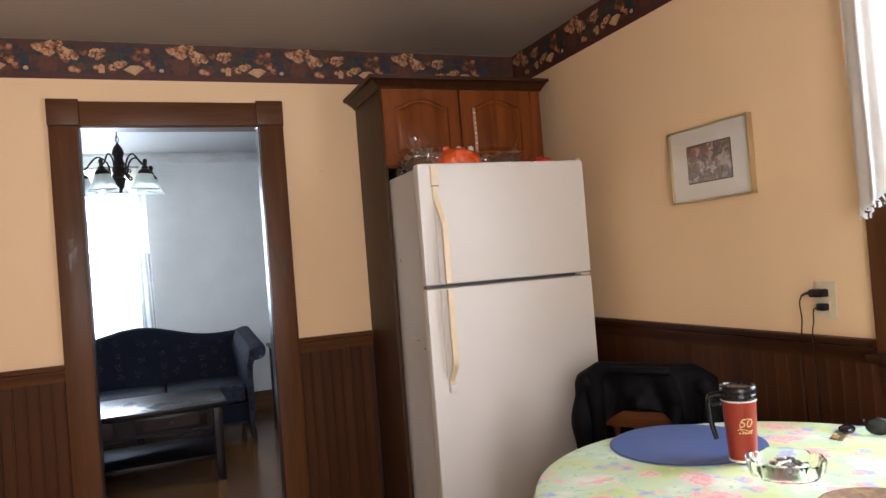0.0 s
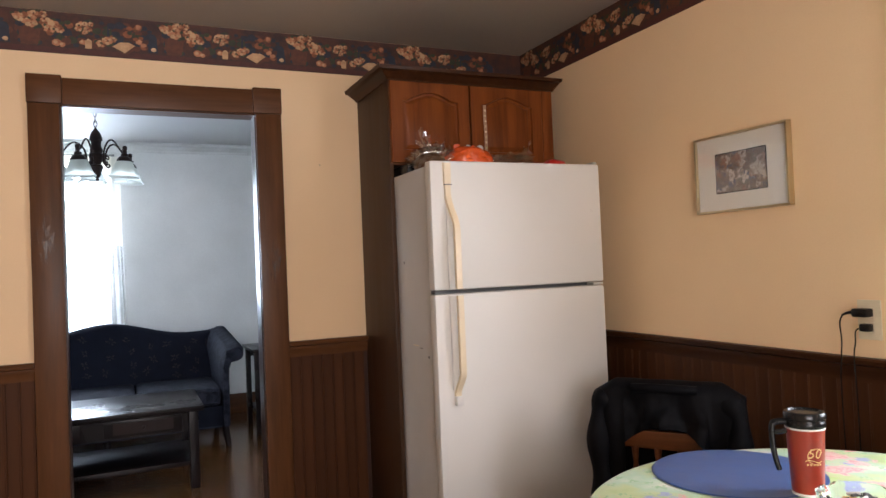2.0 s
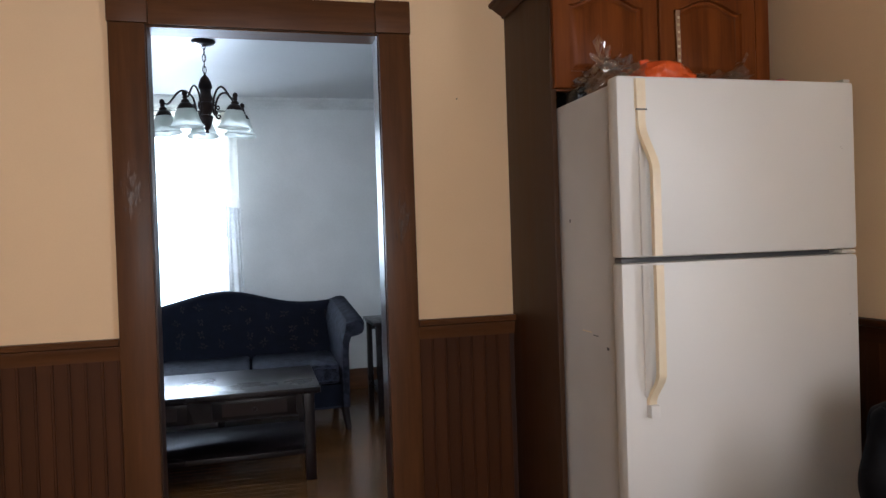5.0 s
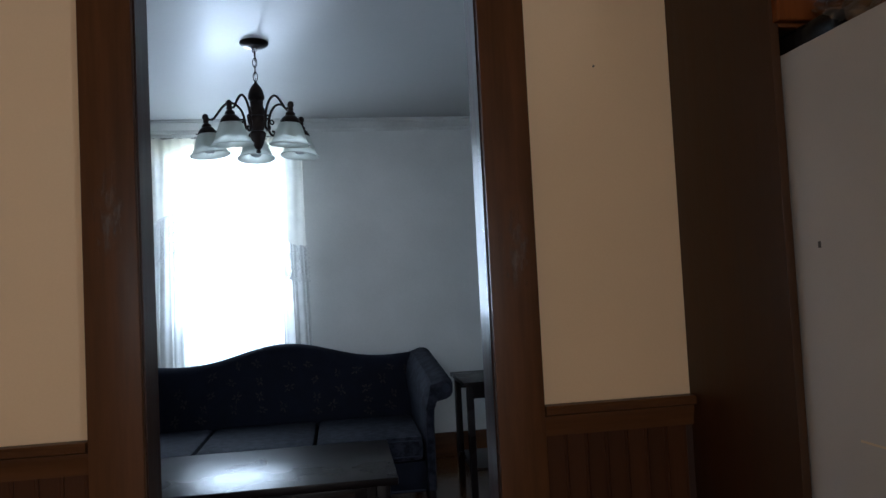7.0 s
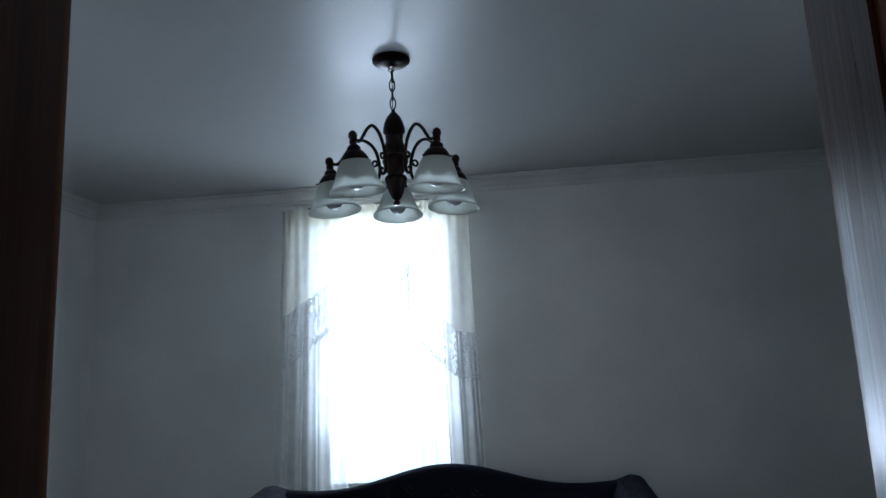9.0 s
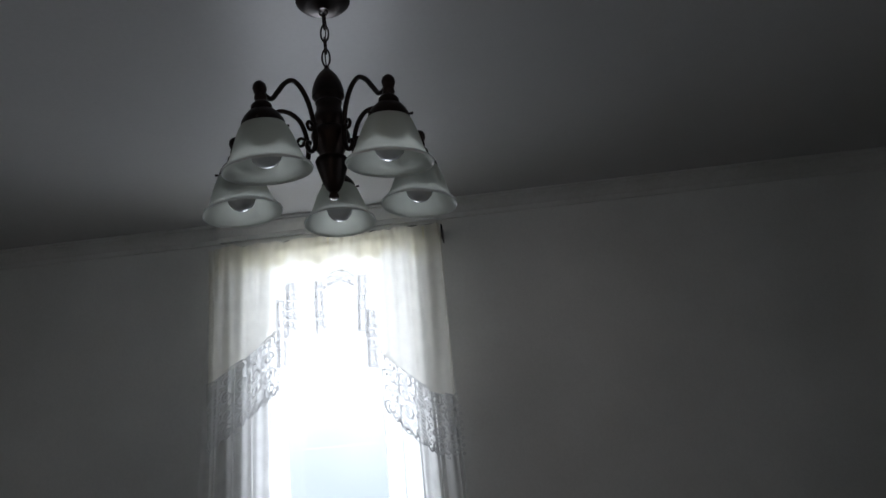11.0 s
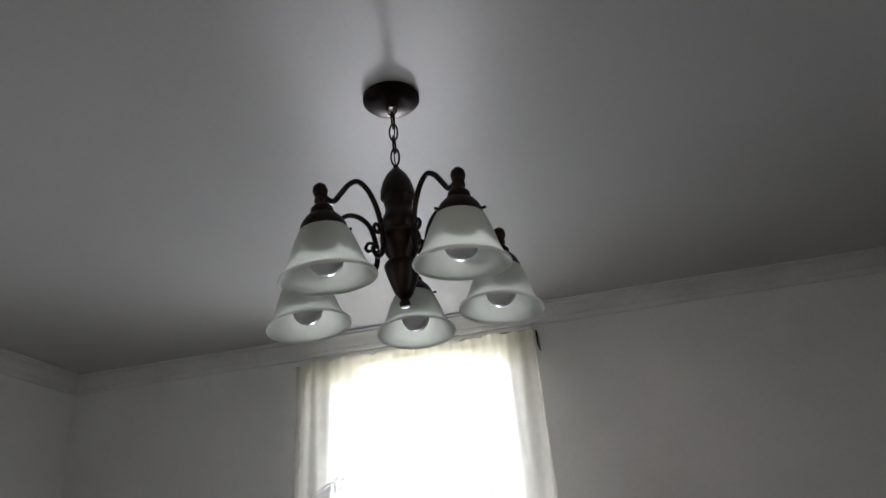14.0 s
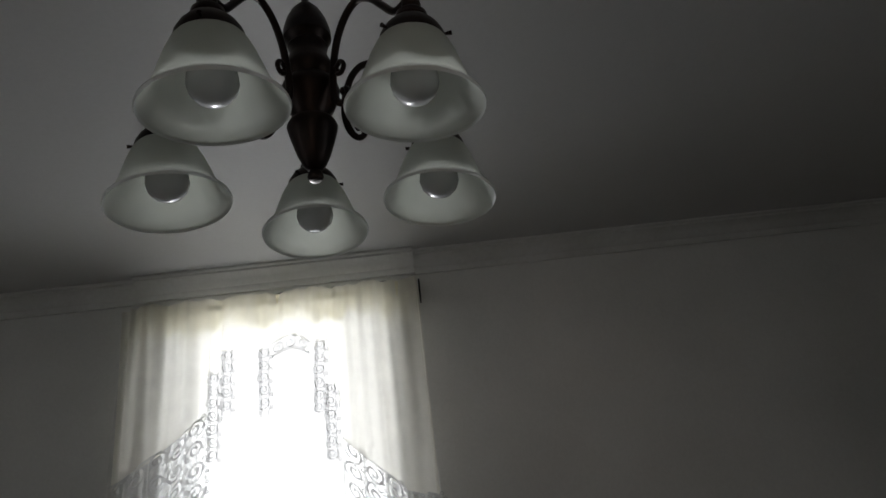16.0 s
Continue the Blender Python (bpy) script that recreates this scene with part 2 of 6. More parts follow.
def frosted(name):
    m, n, l, b = nodes_of(name)
    tl, df, gl = n.new("ShaderNodeBsdfTranslucent"), n.new("ShaderNodeBsdfDiffuse"), n.new("ShaderNodeBsdfGlossy")
    tr = n.new("ShaderNodeBsdfTransparent")
    tc, nz = n.new("ShaderNodeTexCoord"), n.new("ShaderNodeTexNoise")
    nz.inputs["Scale"].default_value, nz.inputs["Detail"].default_value = 9, 6
    l.new(tc.outputs["Object"], nz.inputs["Vector"])
    rp = n.new("ShaderNodeValToRGB")
    rp.color_ramp.elements[0].position, rp.color_ramp.elements[0].color = 0.3, (0.77, 0.80, 0.75, 1)
    rp.color_ramp.elements[1].position, rp.color_ramp.elements[1].color = 0.7, (0.91, 0.935, 0.88, 1)
    l.new(nz.outputs[0], rp.inputs[0])
    for s in (tl, df):
        l.new(rp.outputs[0], s.inputs[0])
    gl.inputs["Roughness"].default_value = 0.25
    a, c, d = n.new("ShaderNodeMixShader"), n.new("ShaderNodeMixShader"), n.new("ShaderNodeMixShader")
    a.inputs[0].default_value, c.inputs[0].default_value, d.inputs[0].default_value = 0.30, 0.08, 0.16
    l.new(tl.outputs[0], a.inputs[1])
    l.new(df.outputs[0], a.inputs[2])
    l.new(a.outputs[0], c.inputs[1])
    l.new(gl.outputs[0], c.inputs[2])
    l.new(c.outputs[0], d.inputs[1])
    l.new(tr.outputs[0], d.inputs[2])
    l.new(d.outputs[0], n["Material Output"].inputs[0])
    return m


def dotted(name, base, spots, cell, size, rough, base2=None, bump=0.2, warp=0.02, petal=0.0):
    """A printed or woven cloth: scattered motifs, each cell with its own colour."""
    m, n, l, b = nodes_of(name)
    tc = n.new("ShaderNodeTexCoord")
    nz = n.new("ShaderNodeTexNoise")
    nz.inputs["Scale"].default_value, nz.inputs["Detail"].default_value = cell * 1.6, 4
    l.new(tc.outputs["Object"], nz.inputs["Vector"])
    mixv = n.new("ShaderNodeMixRGB")
    mixv.blend_type = "LINEAR_LIGHT"
    mixv.inputs[0].default_value = warp
    l.new(tc.outputs["Object"], mixv.inputs[1])
    l.new(nz.outputs["Color"], mixv.inputs[2])
    vo = n.new("ShaderNodeTexVoronoi")
    vo.inputs["Scale"].default_value = cell
    l.new(mixv.outputs[0], vo.inputs["Vector"])
    pick = n.new("ShaderNodeValToRGB")
    pick.color_ramp.interpolation = "CONSTANT"
    for i, c in enumerate(spots):
        e = pick.color_ramp.elements[i] if i < 2 else pick.color_ramp.elements.new(i / len(spots))
        e.position, e.color = i / len(spots), (*c, 1)
    sep = n.new("ShaderNodeSeparateColor")
    l.new(vo.outputs["Color"], sep.inputs[0])
    l.new(sep.outputs[0], pick.inputs[0])
    ground = n.new("ShaderNodeValToRGB")
    ground.color_ramp.elements[0].position, ground.color_ramp.elements[1].position = 0.38, 0.62
    ground.color_ramp.elements[0].color, ground.color_ramp.elements[1].color = (*base, 1), (*(base2 or base), 1)
    l.new(nz.outputs[0], ground.inputs[0])
    mask = n.new("ShaderNodeMapRange")
    mask.inputs["From Min"].default_value, mask.inputs["From Max"].default_value = size * 0.75, size * 1.15
    mask.inputs["To Min"].default_value, mask.inputs["To Max"].default_value = 1, 0
    wob = n.new("ShaderNodeTexNoise")
    wob.inputs["Scale"].default_value = cell * 9
    l.new(tc.outputs["Object"], wob.inputs["Vector"])
    ad = n.new("ShaderNodeMath")
    ad.operation = "MULTIPLY_ADD"
    ad.inputs[1].default_value = size * 1.1
    l.new(wob.outputs[0], ad.inputs[0])
    sub = n.new("ShaderNodeMath")
    sub.operation = "SUBTRACT"
    sub.inputs[1].default_value = size * 0.55
    l.new(vo.outputs["Distance"], sub.inputs[0])
    l.new(sub.outputs[0], ad.inputs[2])
    l.new(ad.outputs[0], mask.inputs[0])
    mix = n.new("ShaderNodeMixRGB")
    l.new(mask.outputs[0], mix.inputs[0])
    l.new(ground.outputs[0], mix.inputs[1])
    tone = n.new("ShaderNodeMixRGB")
    shade = n.new("ShaderNodeMapRange")
    shade.inputs["From Min"].default_value, shade.inputs["From Max"].default_value = 0.42, 0.62
    shade.inputs["To Max"].default_value = petal
    l.new(wob.outputs[0], shade.inputs[0])
    l.new(shade.outputs[0], tone.inputs[0])
    l.new(pick.outputs[0], tone.inputs[1])
    tone.inputs[2].default_value = (0.92, 0.86, 0.80, 1)
    l.new(tone.outputs[0], mix.inputs[2])
    l.new(mix.outputs[0], b.inputs["Base Color"])
    b.inputs["Roughness"].default_value = rough
    b.inputs["Specular IOR Level"].default_value = 0.12 if rough > 0.7 else 0.45
    bp = n.new("ShaderNodeBump")
    bp.inputs["Strength"].default_value, bp.inputs["Distance"].default_value = bump, 0.002
    l.new(wob.outputs[0], bp.inputs["Height"])
    l.new(bp.outputs[0], b.inputs["Normal"])
    return m




def oilcloth(name):
    """Printed oilcloth: lime and white ground, leaves, small blue blossoms and pink roses."""
    m, n, l, b = nodes_of(name)
    tc = n.new("ShaderNodeTexCoord")

    def ramp(src, stops):
        r = n.new("ShaderNodeValToRGB")
        for i, (p, c) in enumerate(stops):
            e = r.color_ramp.elements[i] if i < 2 else r.color_ramp.elements.new(p)
            e.position, e.color = p, (*c, 1) if len(c) == 3 else c
        l.new(src, r.inputs[0])
        return r

    def noise_of(scale, detail=3):
        t = n.new("ShaderNodeTexNoise")
        t.inputs["Scale"].default_value, t.inputs["Detail"].default_value = scale, detail
        l.new(tc.outputs["Object"], t.inputs["Vector"])
        return t

    def over(base, top, mask):
        x = n.new("ShaderNodeMixRGB")
        l.new(mask, x.inputs[0])
        l.new(base, x.inputs[1])
        l.new(top, x.inputs[2])
        return x.outputs[0]

    def bloom(cell, size, stops, share, wobble):
        warp = n.new("ShaderNodeMixRGB")
        warp.blend_type = "LINEAR_LIGHT"
        warp.inputs[0].default_value = wobble
        l.new(tc.outputs["Object"], warp.inputs[1])
        l.new(noise_of(cell * 3.2, 2).outputs["Color"], warp.inputs[2])
        v = n.new("ShaderNodeTexVoronoi")
        v.inputs["Scale"].default_value = cell
        l.new(warp.outputs[0], v.inputs["Vector"])
        col = ramp(v.outputs["Distance"], stops)
        sep = n.new("ShaderNodeSeparateColor")
        l.new(v.outputs["Color"], sep.inputs[0])
        keep = n.new("ShaderNodeMath")
        keep.operation = "LESS_THAN"
        keep.inputs[1].default_value = share
        l.new(sep.outputs[1], keep.inputs[0])
        edge = n.new("ShaderNodeMapRange")
        edge.inputs["From Min"].default_value, edge.inputs["From Max"].default_value = size * 0.86, size
        edge.inputs["To Min"].default_value, edge.inputs["To Max"].default_value = 0.9, 0
        l.new(v.outputs["Distance"], edge.inputs[0])
        k = n.new("ShaderNodeMath")
        k.operation = "MULTIPLY"
        l.new(keep.outputs[0], k.inputs[0])
        l.new(edge.outputs[0], k.inputs[1])
        return col.outputs[0], k.outputs[0]

    colour = ramp(noise_of(7).outputs[0], [(0.34, (0.42, 0.54, 0.20)), (0.66, (0.68, 0.69, 0.58)), (0.46, (0.53, 0.60, 0.32)), (0.55, (0.44, 0.60, 0.44))]).outputs[0]
    for cell, size, stops, share, wobble in (
            (30, 0.34, [(0.0, (0.20, 0.44, 0.20)), (0.4, (0.34, 0.55, 0.28))], 0.30, 0.030),
            (19, 0.40, [(0.0, (0.55, 0.52, 0.36)), (0.35, (0.34, 0.38, 0.64)), (0.15, (0.26, 0.30, 0.54))], 0.32, 0.020),
            (21, 0.36, [(0.0, (0.72, 0.30, 0.20)), (0.35, (0.80, 0.42, 0.42))], 0.20, 0.020),
            (9.5, 0.46, [(0.0, (0.60, 0.12, 0.17)), (0.5, (0.70, 0.30, 0.34)), (0.12, (0.72, 0.28, 0.32)), (0.22, (0.76, 0.50, 0.49)), (0.30, (0.66, 0.24, 0.29)), (0.38, (0.76, 0.54, 0.52))], 0.56, 0.050)):
        c, k = bloom(cell, size, stops, share, wobble)
        colour = over(colour, c, k)
    l.new(colour, b.inputs["Base Color"])
    b.inputs["Roughness"].default_value = 0.34
    b.inputs["Specular IOR Level"].default_value = 0.45
    bp = n.new("ShaderNodeBump")
    bp.inputs["Strength"].default_value, bp.inputs["Distance"].default_value = 0.08, 0.002
    l.new(noise_of(120).outputs[0], bp.inputs["Height"])
    l.new(bp.outputs[0], b.inputs["Normal"])
    return m


CLOTH = oilcloth("floral_oilcloth")
SOFA = mat("navy_weave", (0.0085, 0.010, 0.018), (0.006, 0.0072, 0.013), rough=0.85, spec=0.12, scale=12, fine=240, bump=0.5)
SPRIG = mat("tan_sprig_thread", (0.046, 0.036, 0.031), (0.013, 0.013, 0.017), rough=0.85, spec=0.1, scale=40, fine=300, bump=0.3)
# pale mottling is worn pile plus patchy highlights put into the colour
VELVET = mat("worn_blue_velvet_sheen", (0.026, 0.027, 0.038), (0.005, 0.006, 0.011), rough=0.8, spec=0.15, scale=22, fine=110, bump=0.4, contrast=0.22)
ART = dotted("small_art_print", (0.17, 0.11, 0.085), [(0.09, 0.05, 0.045), (0.46, 0.39, 0.34), (0.10, 0.11, 0.17), (0.26, 0.12, 0.08), (0.50, 0.42, 0.38), (0.14, 0.12, 0.10)],
             34, 0.62, 0.6, base2=(0.26, 0.20, 0.17), bump=0.0, warp=0.045, petal=0.15)
SHEER = sheer("sheer_voile", 0.32, (0.92, 0.92, 0.90))
HEADER = sheer("gathered_voile", 0.20, (0.91, 0.89, 0.82), back=0.60)
HEADING = sheer("doubled_voile", 0.13, (0.84, 0.80, 0.64), back=0.6)
LACE = sheer("white_lace", 0.3, (0.68, 0.68, 0.67), lace=True)
NET = sheer("lace_net", 0.84, (0.80, 0.80, 0.79))
THREAD = sheer("lace_thread", 0.16, (0.62, 0.62, 0.62), back=0.28)
KSHEER = sheer("kitchen_voile", 0.12, (0.80, 0.77, 0.70))
PANE = glassy("window_glass", (0.97, 0.98, 0.98), 0.02, 0.06)
PICGLASS = glassy("picture_glass", (0.97, 0.97, 0.96), 0.04, 0.05)
FILM = glassy("clear_plastic_film", (0.93, 0.92, 0.90), 0.10, 0.17)


def pressed(name):
    """Clear pressed glass."""
    m, n, l, b = nodes_of(name)
    g = n.new("ShaderNodeBsdfGlass")
    g.inputs["Color"].default_value = (0.98, 0.985, 0.97, 1)
    g.inputs["Roughness"].default_value, g.inputs["IOR"].default_value = 0.03, 1.40
    l.new(g.outputs[0], n["Material Output"].inputs[0])
    return m


ASHGLASS = pressed("pressed_glass")
FROST = frosted("frosted_glass")
BULB = mat("opal_bulb", (0.66, 0.68, 0.68), (0.62, 0.64, 0.64), rough=0.22, bump=0.0)


# ---------------------------------------------------------------- mesh helpers
def box(bm, x0, x1, y0, y1, z0, z1, bevel=0.0):
    made = bmesh.ops.create_cube(bm, size=1.0)["verts"]
    for v in made:
        v.co = Vector(((x0 + x1) / 2 + v.co.x * (x1 - x0), (y0 + y1) / 2 + v.co.y * (y1 - y0), (z0 + z1) / 2 + v.co.z * (z1 - z0)))
    if bevel:
        edges = list({e for v in made for e in v.link_edges})
        bmesh.ops.bevel(bm, geom=edges, offset=bevel, segments=2, profile=0.6, affect="EDGES")
    return bm


def boxed(*a, bevel=0.0):
    return box(bmesh.new(), *a, bevel=bevel)


def lathe(profile, segs=24, bm=None, at=(0, 0, 0)):
    """Turns (radius, height) pairs round the upright axis."""
    bm = bm or bmesh.new()
    rings = []
    for r, z in profile:
        if r < 1e-5:
            rings.append([bm.verts.new((at[0], at[1], at[2] + z))])
        else:
            rings.append([bm.verts.new((at[0] + r * math.cos(math.tau * i / segs), at[1] + r * math.sin(math.tau * i / segs), at[2] + z)) for i in range(segs)])
    for a, b in zip(rings, rings[1:]):
        for i in range(segs):
            j = (i + 1) % segs
            q = [a[i % len(a)], a[j % len(a)], b[j % len(b)], b[i % len(b)]]
            q = list(dict.fromkeys(q))
            if len(q) > 2:
                bm.faces.new(q)
    return bm


def smooth_line(points, n=6):
    """A Catmull-Rom line through the points."""
    p = [Vector(q) for q in points]
    p = [p[0] * 2 - p[1], *p, p[-1] * 2 - p[-2]]
    out = []
    for i in range(1, len(p) - 2):
        for k in range(n):
            t = k / n
            a, b, c, d = p[i - 1:i + 3]
            out.append(0.5 * ((2 * b) + (c - a) * t + (2 * a - 5 * b + 4 * c - d) * t * t + (3 * b - a - 3 * c + d) * t ** 3))
    return out + [p[-2]]


def tube(points, r, segs=8, bm=None, closed=False):
    bm = bm or bmesh.new()
    pts = [Vector(q) for q in points]
    rings, side = [], None
    for i, q in enumerate(pts):
        a = pts[i - 1] if i or closed else pts[0]
        b = pts[(i + 1) % len(pts)] if i < len(pts) - 1 or closed else pts[-1]
        d = (b - a).normalized()
        side = (side - d * side.dot(d)) if side else d.orthogonal()
        side.normalize()
        up = d.cross(side)
        rr = r(i / (len(pts) - 1)) if callable(r) else r
        rings.append([bm.verts.new(q + rr * (math.cos(math.tau * k / segs) * side + math.sin(math.tau * k / segs) * up)) for k in range(segs)])
    pairs = list(zip(rings, rings[1:])) + ([(rings[-1], rings[0])] if closed else [])
    for a, b in pairs:
        for k in range(segs):
            bm.faces.new((a[k], a[(k + 1) % segs], b[(k + 1) % segs], b[k]))
    if not closed:
        bm.faces.new(rings[0][::-1])
        bm.faces.new(rings[-1])
    return bm


def sheet(f, nu, nv, bm=None):
    """A surface f(u, v) over the unit square."""
    bm = bm or bmesh.new()
    g = [[bm.verts.new(f(i / nu, j / nv)) for j in range(nv + 1)] for i in range(nu + 1)]
    for i in range(nu):
        for j in range(nv):
            bm.faces.new((g[i][j], g[i + 1][j], g[i + 1][j + 1], g[i][j + 1]))
    return bm


def prism(outline, a0, a1, axis="y", bm=None, bevel=0.0):
    """Extrudes an outline of (s, z) pairs along x or y, from a0 to a1."""
    bm = bm or bmesh.new()
    place = (lambda s, z, a: (s, a, z)) if axis == "y" else (lambda s, z, a: (a, s, z))
    lo = [bm.verts.new(place(s, z, a0)) for s, z in outline]
    hi = [bm.verts.new(place(s, z, a1)) for s, z in outline]
    k = len(outline)
    for i in range(k):
        bm.faces.new((lo[i], lo[(i + 1) % k], hi[(i + 1) % k], hi[i]))
    bm.faces.new(lo[::-1])
    bm.faces.new(hi)
    if bevel:
        bmesh.ops.bevel(bm, geom=[e for e in bm.edges], offset=bevel, segments=2, profile=0.6, affect="EDGES")
    return bm


def blob(rx, ry, rz, rough=0.15, freq=8.0, at=(0, 0, 0), sub=3, seed=0.0, flat=True):
    """A crumpled lump that rests on its base."""
    bm = bmesh.new()
    bmesh.ops.create_icosphere(bm, subdivisions=sub, radius=1.0)
    for v in bm.verts:
        n = noise.noise(v.co * freq * 0.35 + Vector((seed, seed * 2, 0))) + 0.5 * noise.noise(v.co * freq + Vector((0, seed, 0)))
        c = v.co * (1 + rough * n)
        if flat:
            c.z = max(c.z, -0.75)
        v.co = Vector((c.x * rx + at[0], c.y * ry + at[1], (c.z + (0.75 if flat else 0)) * rz + at[2]))
    return bm


def mesh_of(name, bm, materials, smooth=True, sharp=40):
    me = bpy.data.meshes.new(name)
    bmesh.ops.recalc_face_normals(bm, faces=bm.faces[:])
    bm.to_mesh(me)
    bm.free()
    for m in materials if isinstance(materials, (list, tuple)) else [materials]:
        me.materials.append(m)
    if smooth:
        me.shade_smooth()
        me.set_sharp_from_angle(angle=radians(sharp))
    return me


def part(name, bm, material, parent=None, label="", smooth=True, at=None):
    ob = new(name, mesh_of(name, bm, material, smooth))
    if parent:
        ob.parent = parent
    if at is not None:
        ob.matrix_basis = at
    return tagged(ob, label)


def piece(name, me, parent, m):
    ob = new(name, me)
    ob.parent = parent
    ob.matrix_basis = m
    return ob


def thing(name, label, category, m=None, group=""):
    ob = new(name)
    ob.empty_display_size = 0.1
    if m is not None:
        ob.matrix_basis = m
    return tagged(ob, label, category, group)


def structure(name, bm, material, label, category="", smooth=True):
    return tagged(part(name, bm, material, None, "", smooth), label, category or name.split("_")[0], kind="structure")


# ---------------------------------------------------------------- the shell
KC, LC = 2.435, 2.485             # ceiling heights of kitchen and parlour
DX0, DX1, DZ = -2.27, -1.465, 2.03   # doorway between them
WX0, WX1, WZ0, WZ1 = -2.98, -2.19, 0.72, 2.32  # parlour window
KY0, KY1, KZ0, KZ1 = -3.10, -2.24, 0.95, 2.12   # kitchen side window
NY = 3.47                         # parlour's window wall


def wall_x(x0, x1, y0, y1, z1, hole=None):
    """A wall along x from x0 to x1, with an opening (a0, a1, z0, z1)."""
    bm = bmesh.new()
    if not hole:
        return box(bm, x0, x1, y0, y1, 0, z1)
    a0, a1, b0, b1 = hole
    box(bm, x0, a0, y0, y1, 0, z1)
    box(bm, a1, x1, y0, y1, 0, z1)
    box(bm, a0, a1, y0, y1, b1, z1)
    if b0 > 0:
        box(bm, a0, a1, y0, y1, 0, b0)
    return bm


def wall_y(y0, y1, x0, x1, z1, hole=None):
    bm = wall_x(y0, y1, x0, x1, z1, hole)
    for v in bm.verts:
        v.co.x, v.co.y = v.co.y, v.co.x
    return bm


structure("wall_north", wall_x(-4.3, 0.0, 0.0, 0.07, KC, (DX0 - 0.02, DX1 + 0.02, 0, DZ + 0.02)), CREAM, "cream painted kitchen wall with a doorway", "wall", False)
structure("wall_parlour_south", wall_x(-4.4, 0.6, 0.07, 0.11, LC, (DX0 - 0.02, DX1 + 0.02, 0, DZ + 0.02)), GREYW, "grey-white plaster wall around the doorway", "wall", False)
structure("wall_east", wall_y(-5.2, 0.0, 0.0, 0.07, KC, (KY0, KY1, KZ0, KZ1)), CREAM, "cream painted kitchen wall with a curtained window", "wall", False)
structure("wall_east_outer", wall_y(-5.3, 0.07, 0.07, 0.15, KC, (KY0, KY1, KZ0, KZ1)), SIDING, "pale outer skin of the kitchen wall", "wall", False)
structure("wall_south", wall_x(-4.3, 0.0, -5.3, -5.2, KC, (-3.1, -1.3, 0.9, 2.1)), CREAM, "cream painted rear kitchen wall with a window", "wall", False)
structure("wall_west", boxed(-4.4, -4.3, -5.3, 0.07, 0, KC), CREAM, "plain cream painted kitchen wall", "wall", False)
structure("wall_parlour_north", wall_x(-4.4, 0.6, NY, NY + 0.15, LC, (WX0, WX1, WZ0, WZ1)), GREYW, "grey-white plaster wall with a tall window", "wall", False)
# side openings here are added, out of view, for the fill lamps
structure("wall_parlour_west", wall_y(0.07, NY + 0.15, -4.5, -4.4, LC, (0.5, 1.5, 0.85, 2.15)), GREYW, "grey-white plaster wall with an added side opening", "wall", False)
structure("wall_parlour_east", wall_y(0.07, NY + 0.15, 0.6, 0.7, LC, (0.4, 1.4, 0.85, 2.15)), GREYW, "grey-white plaster wall with an added side opening", "wall", False)
structure("ceiling_kitchen", boxed(-4.4, 0.15, -5.3, 0.07, KC, KC + 0.15), CEILK, "dull beige kitchen ceiling", "ceiling", False)
structure("ceiling_parlour", boxed(-4.5, 0.7, 0.07, NY + 0.15, LC, LC + 0.15), CEILL, "smooth white painted ceiling, dimmed in tone", "ceiling", False)
structure("floor_kitchen", boxed(-4.4, 0.15, -5.3, 0.07, -0.1, 0.0), KFLOOR, "brown vinyl kitchen floor", "floor", False)
parlour_floor = structure("floor_parlour", boxed(-4.5, 0.7, 0.07, NY + 0.15, -0.1, -0.012), SHADOWGAP, "worn honey-brown oak strip floor", "floor", False)
structure("ground", sheet(lambda u, v: ((u - 0.5) * 400, (v - 0.5) * 400, -0.55), 4, 4), PALEGROUND, "pale open ground outside the house", "ground", False)
# backdrop gives off its own light, standing in for the bright outdoors
structure("backdrop", sheet(lambda u, v: ((u - 0.5) * 60, 13.0, -0.55 + v * 25), 2, 2), glowing("glowing_distance"), "pale glowing backdrop for the outdoors beyond the window", "backdrop", False)


def moulding(name, runs, outline, material, label, category):
    """Runs: (axis, start, end, line, way): outline's s is measured from the line into the room."""
    bm = bmesh.new()
    for axis, a, b, line, way in runs:
        prism([(line + way * s, z) for s, z in outline], a, b, axis, bm)
    return structure(name, bm, material, label, category)


# plaster cornice of the parlour: stepped, with a cove
CORN = [(0, LC - 0.085), (0.010, LC - 0.085), (0.013, LC - 0.075), (0.013, LC - 0.062), (0.022, LC - 0.055), (0.028, LC - 0.040), (0.042, LC - 0.026),
        (0.060, LC - 0.020), (0.060, LC - 0.012), (0.070, LC - 0.008), (0.070, LC - 0.001), (0, LC - 0.001)]
for i, run in enumerate([("x", -4.4, 0.6, NY, -1), ("x", -4.4, 0.6, 0.11, 1), ("y", 0.11, NY, -4.4, 1), ("y", 0.11, NY, 0.6, -1)]):
    moulding("trim_cornice", [run], CORN, MOULD, "white stepped plaster cornice", "cornice")
BASE = [(0, 0), (0.018, 0), (0.018, 0.135), (0.013, 0.15), (0.010, 0.165), (0, 0.17)]
moulding("baseboard", [("x", -4.4, 0.6, NY, -1), ("y", 0.11, NY, -4.4, 1), ("y", 0.11, NY, 0.6, -1)], BASE, DARKX, "dark stained wooden baseboard", "baseboard")

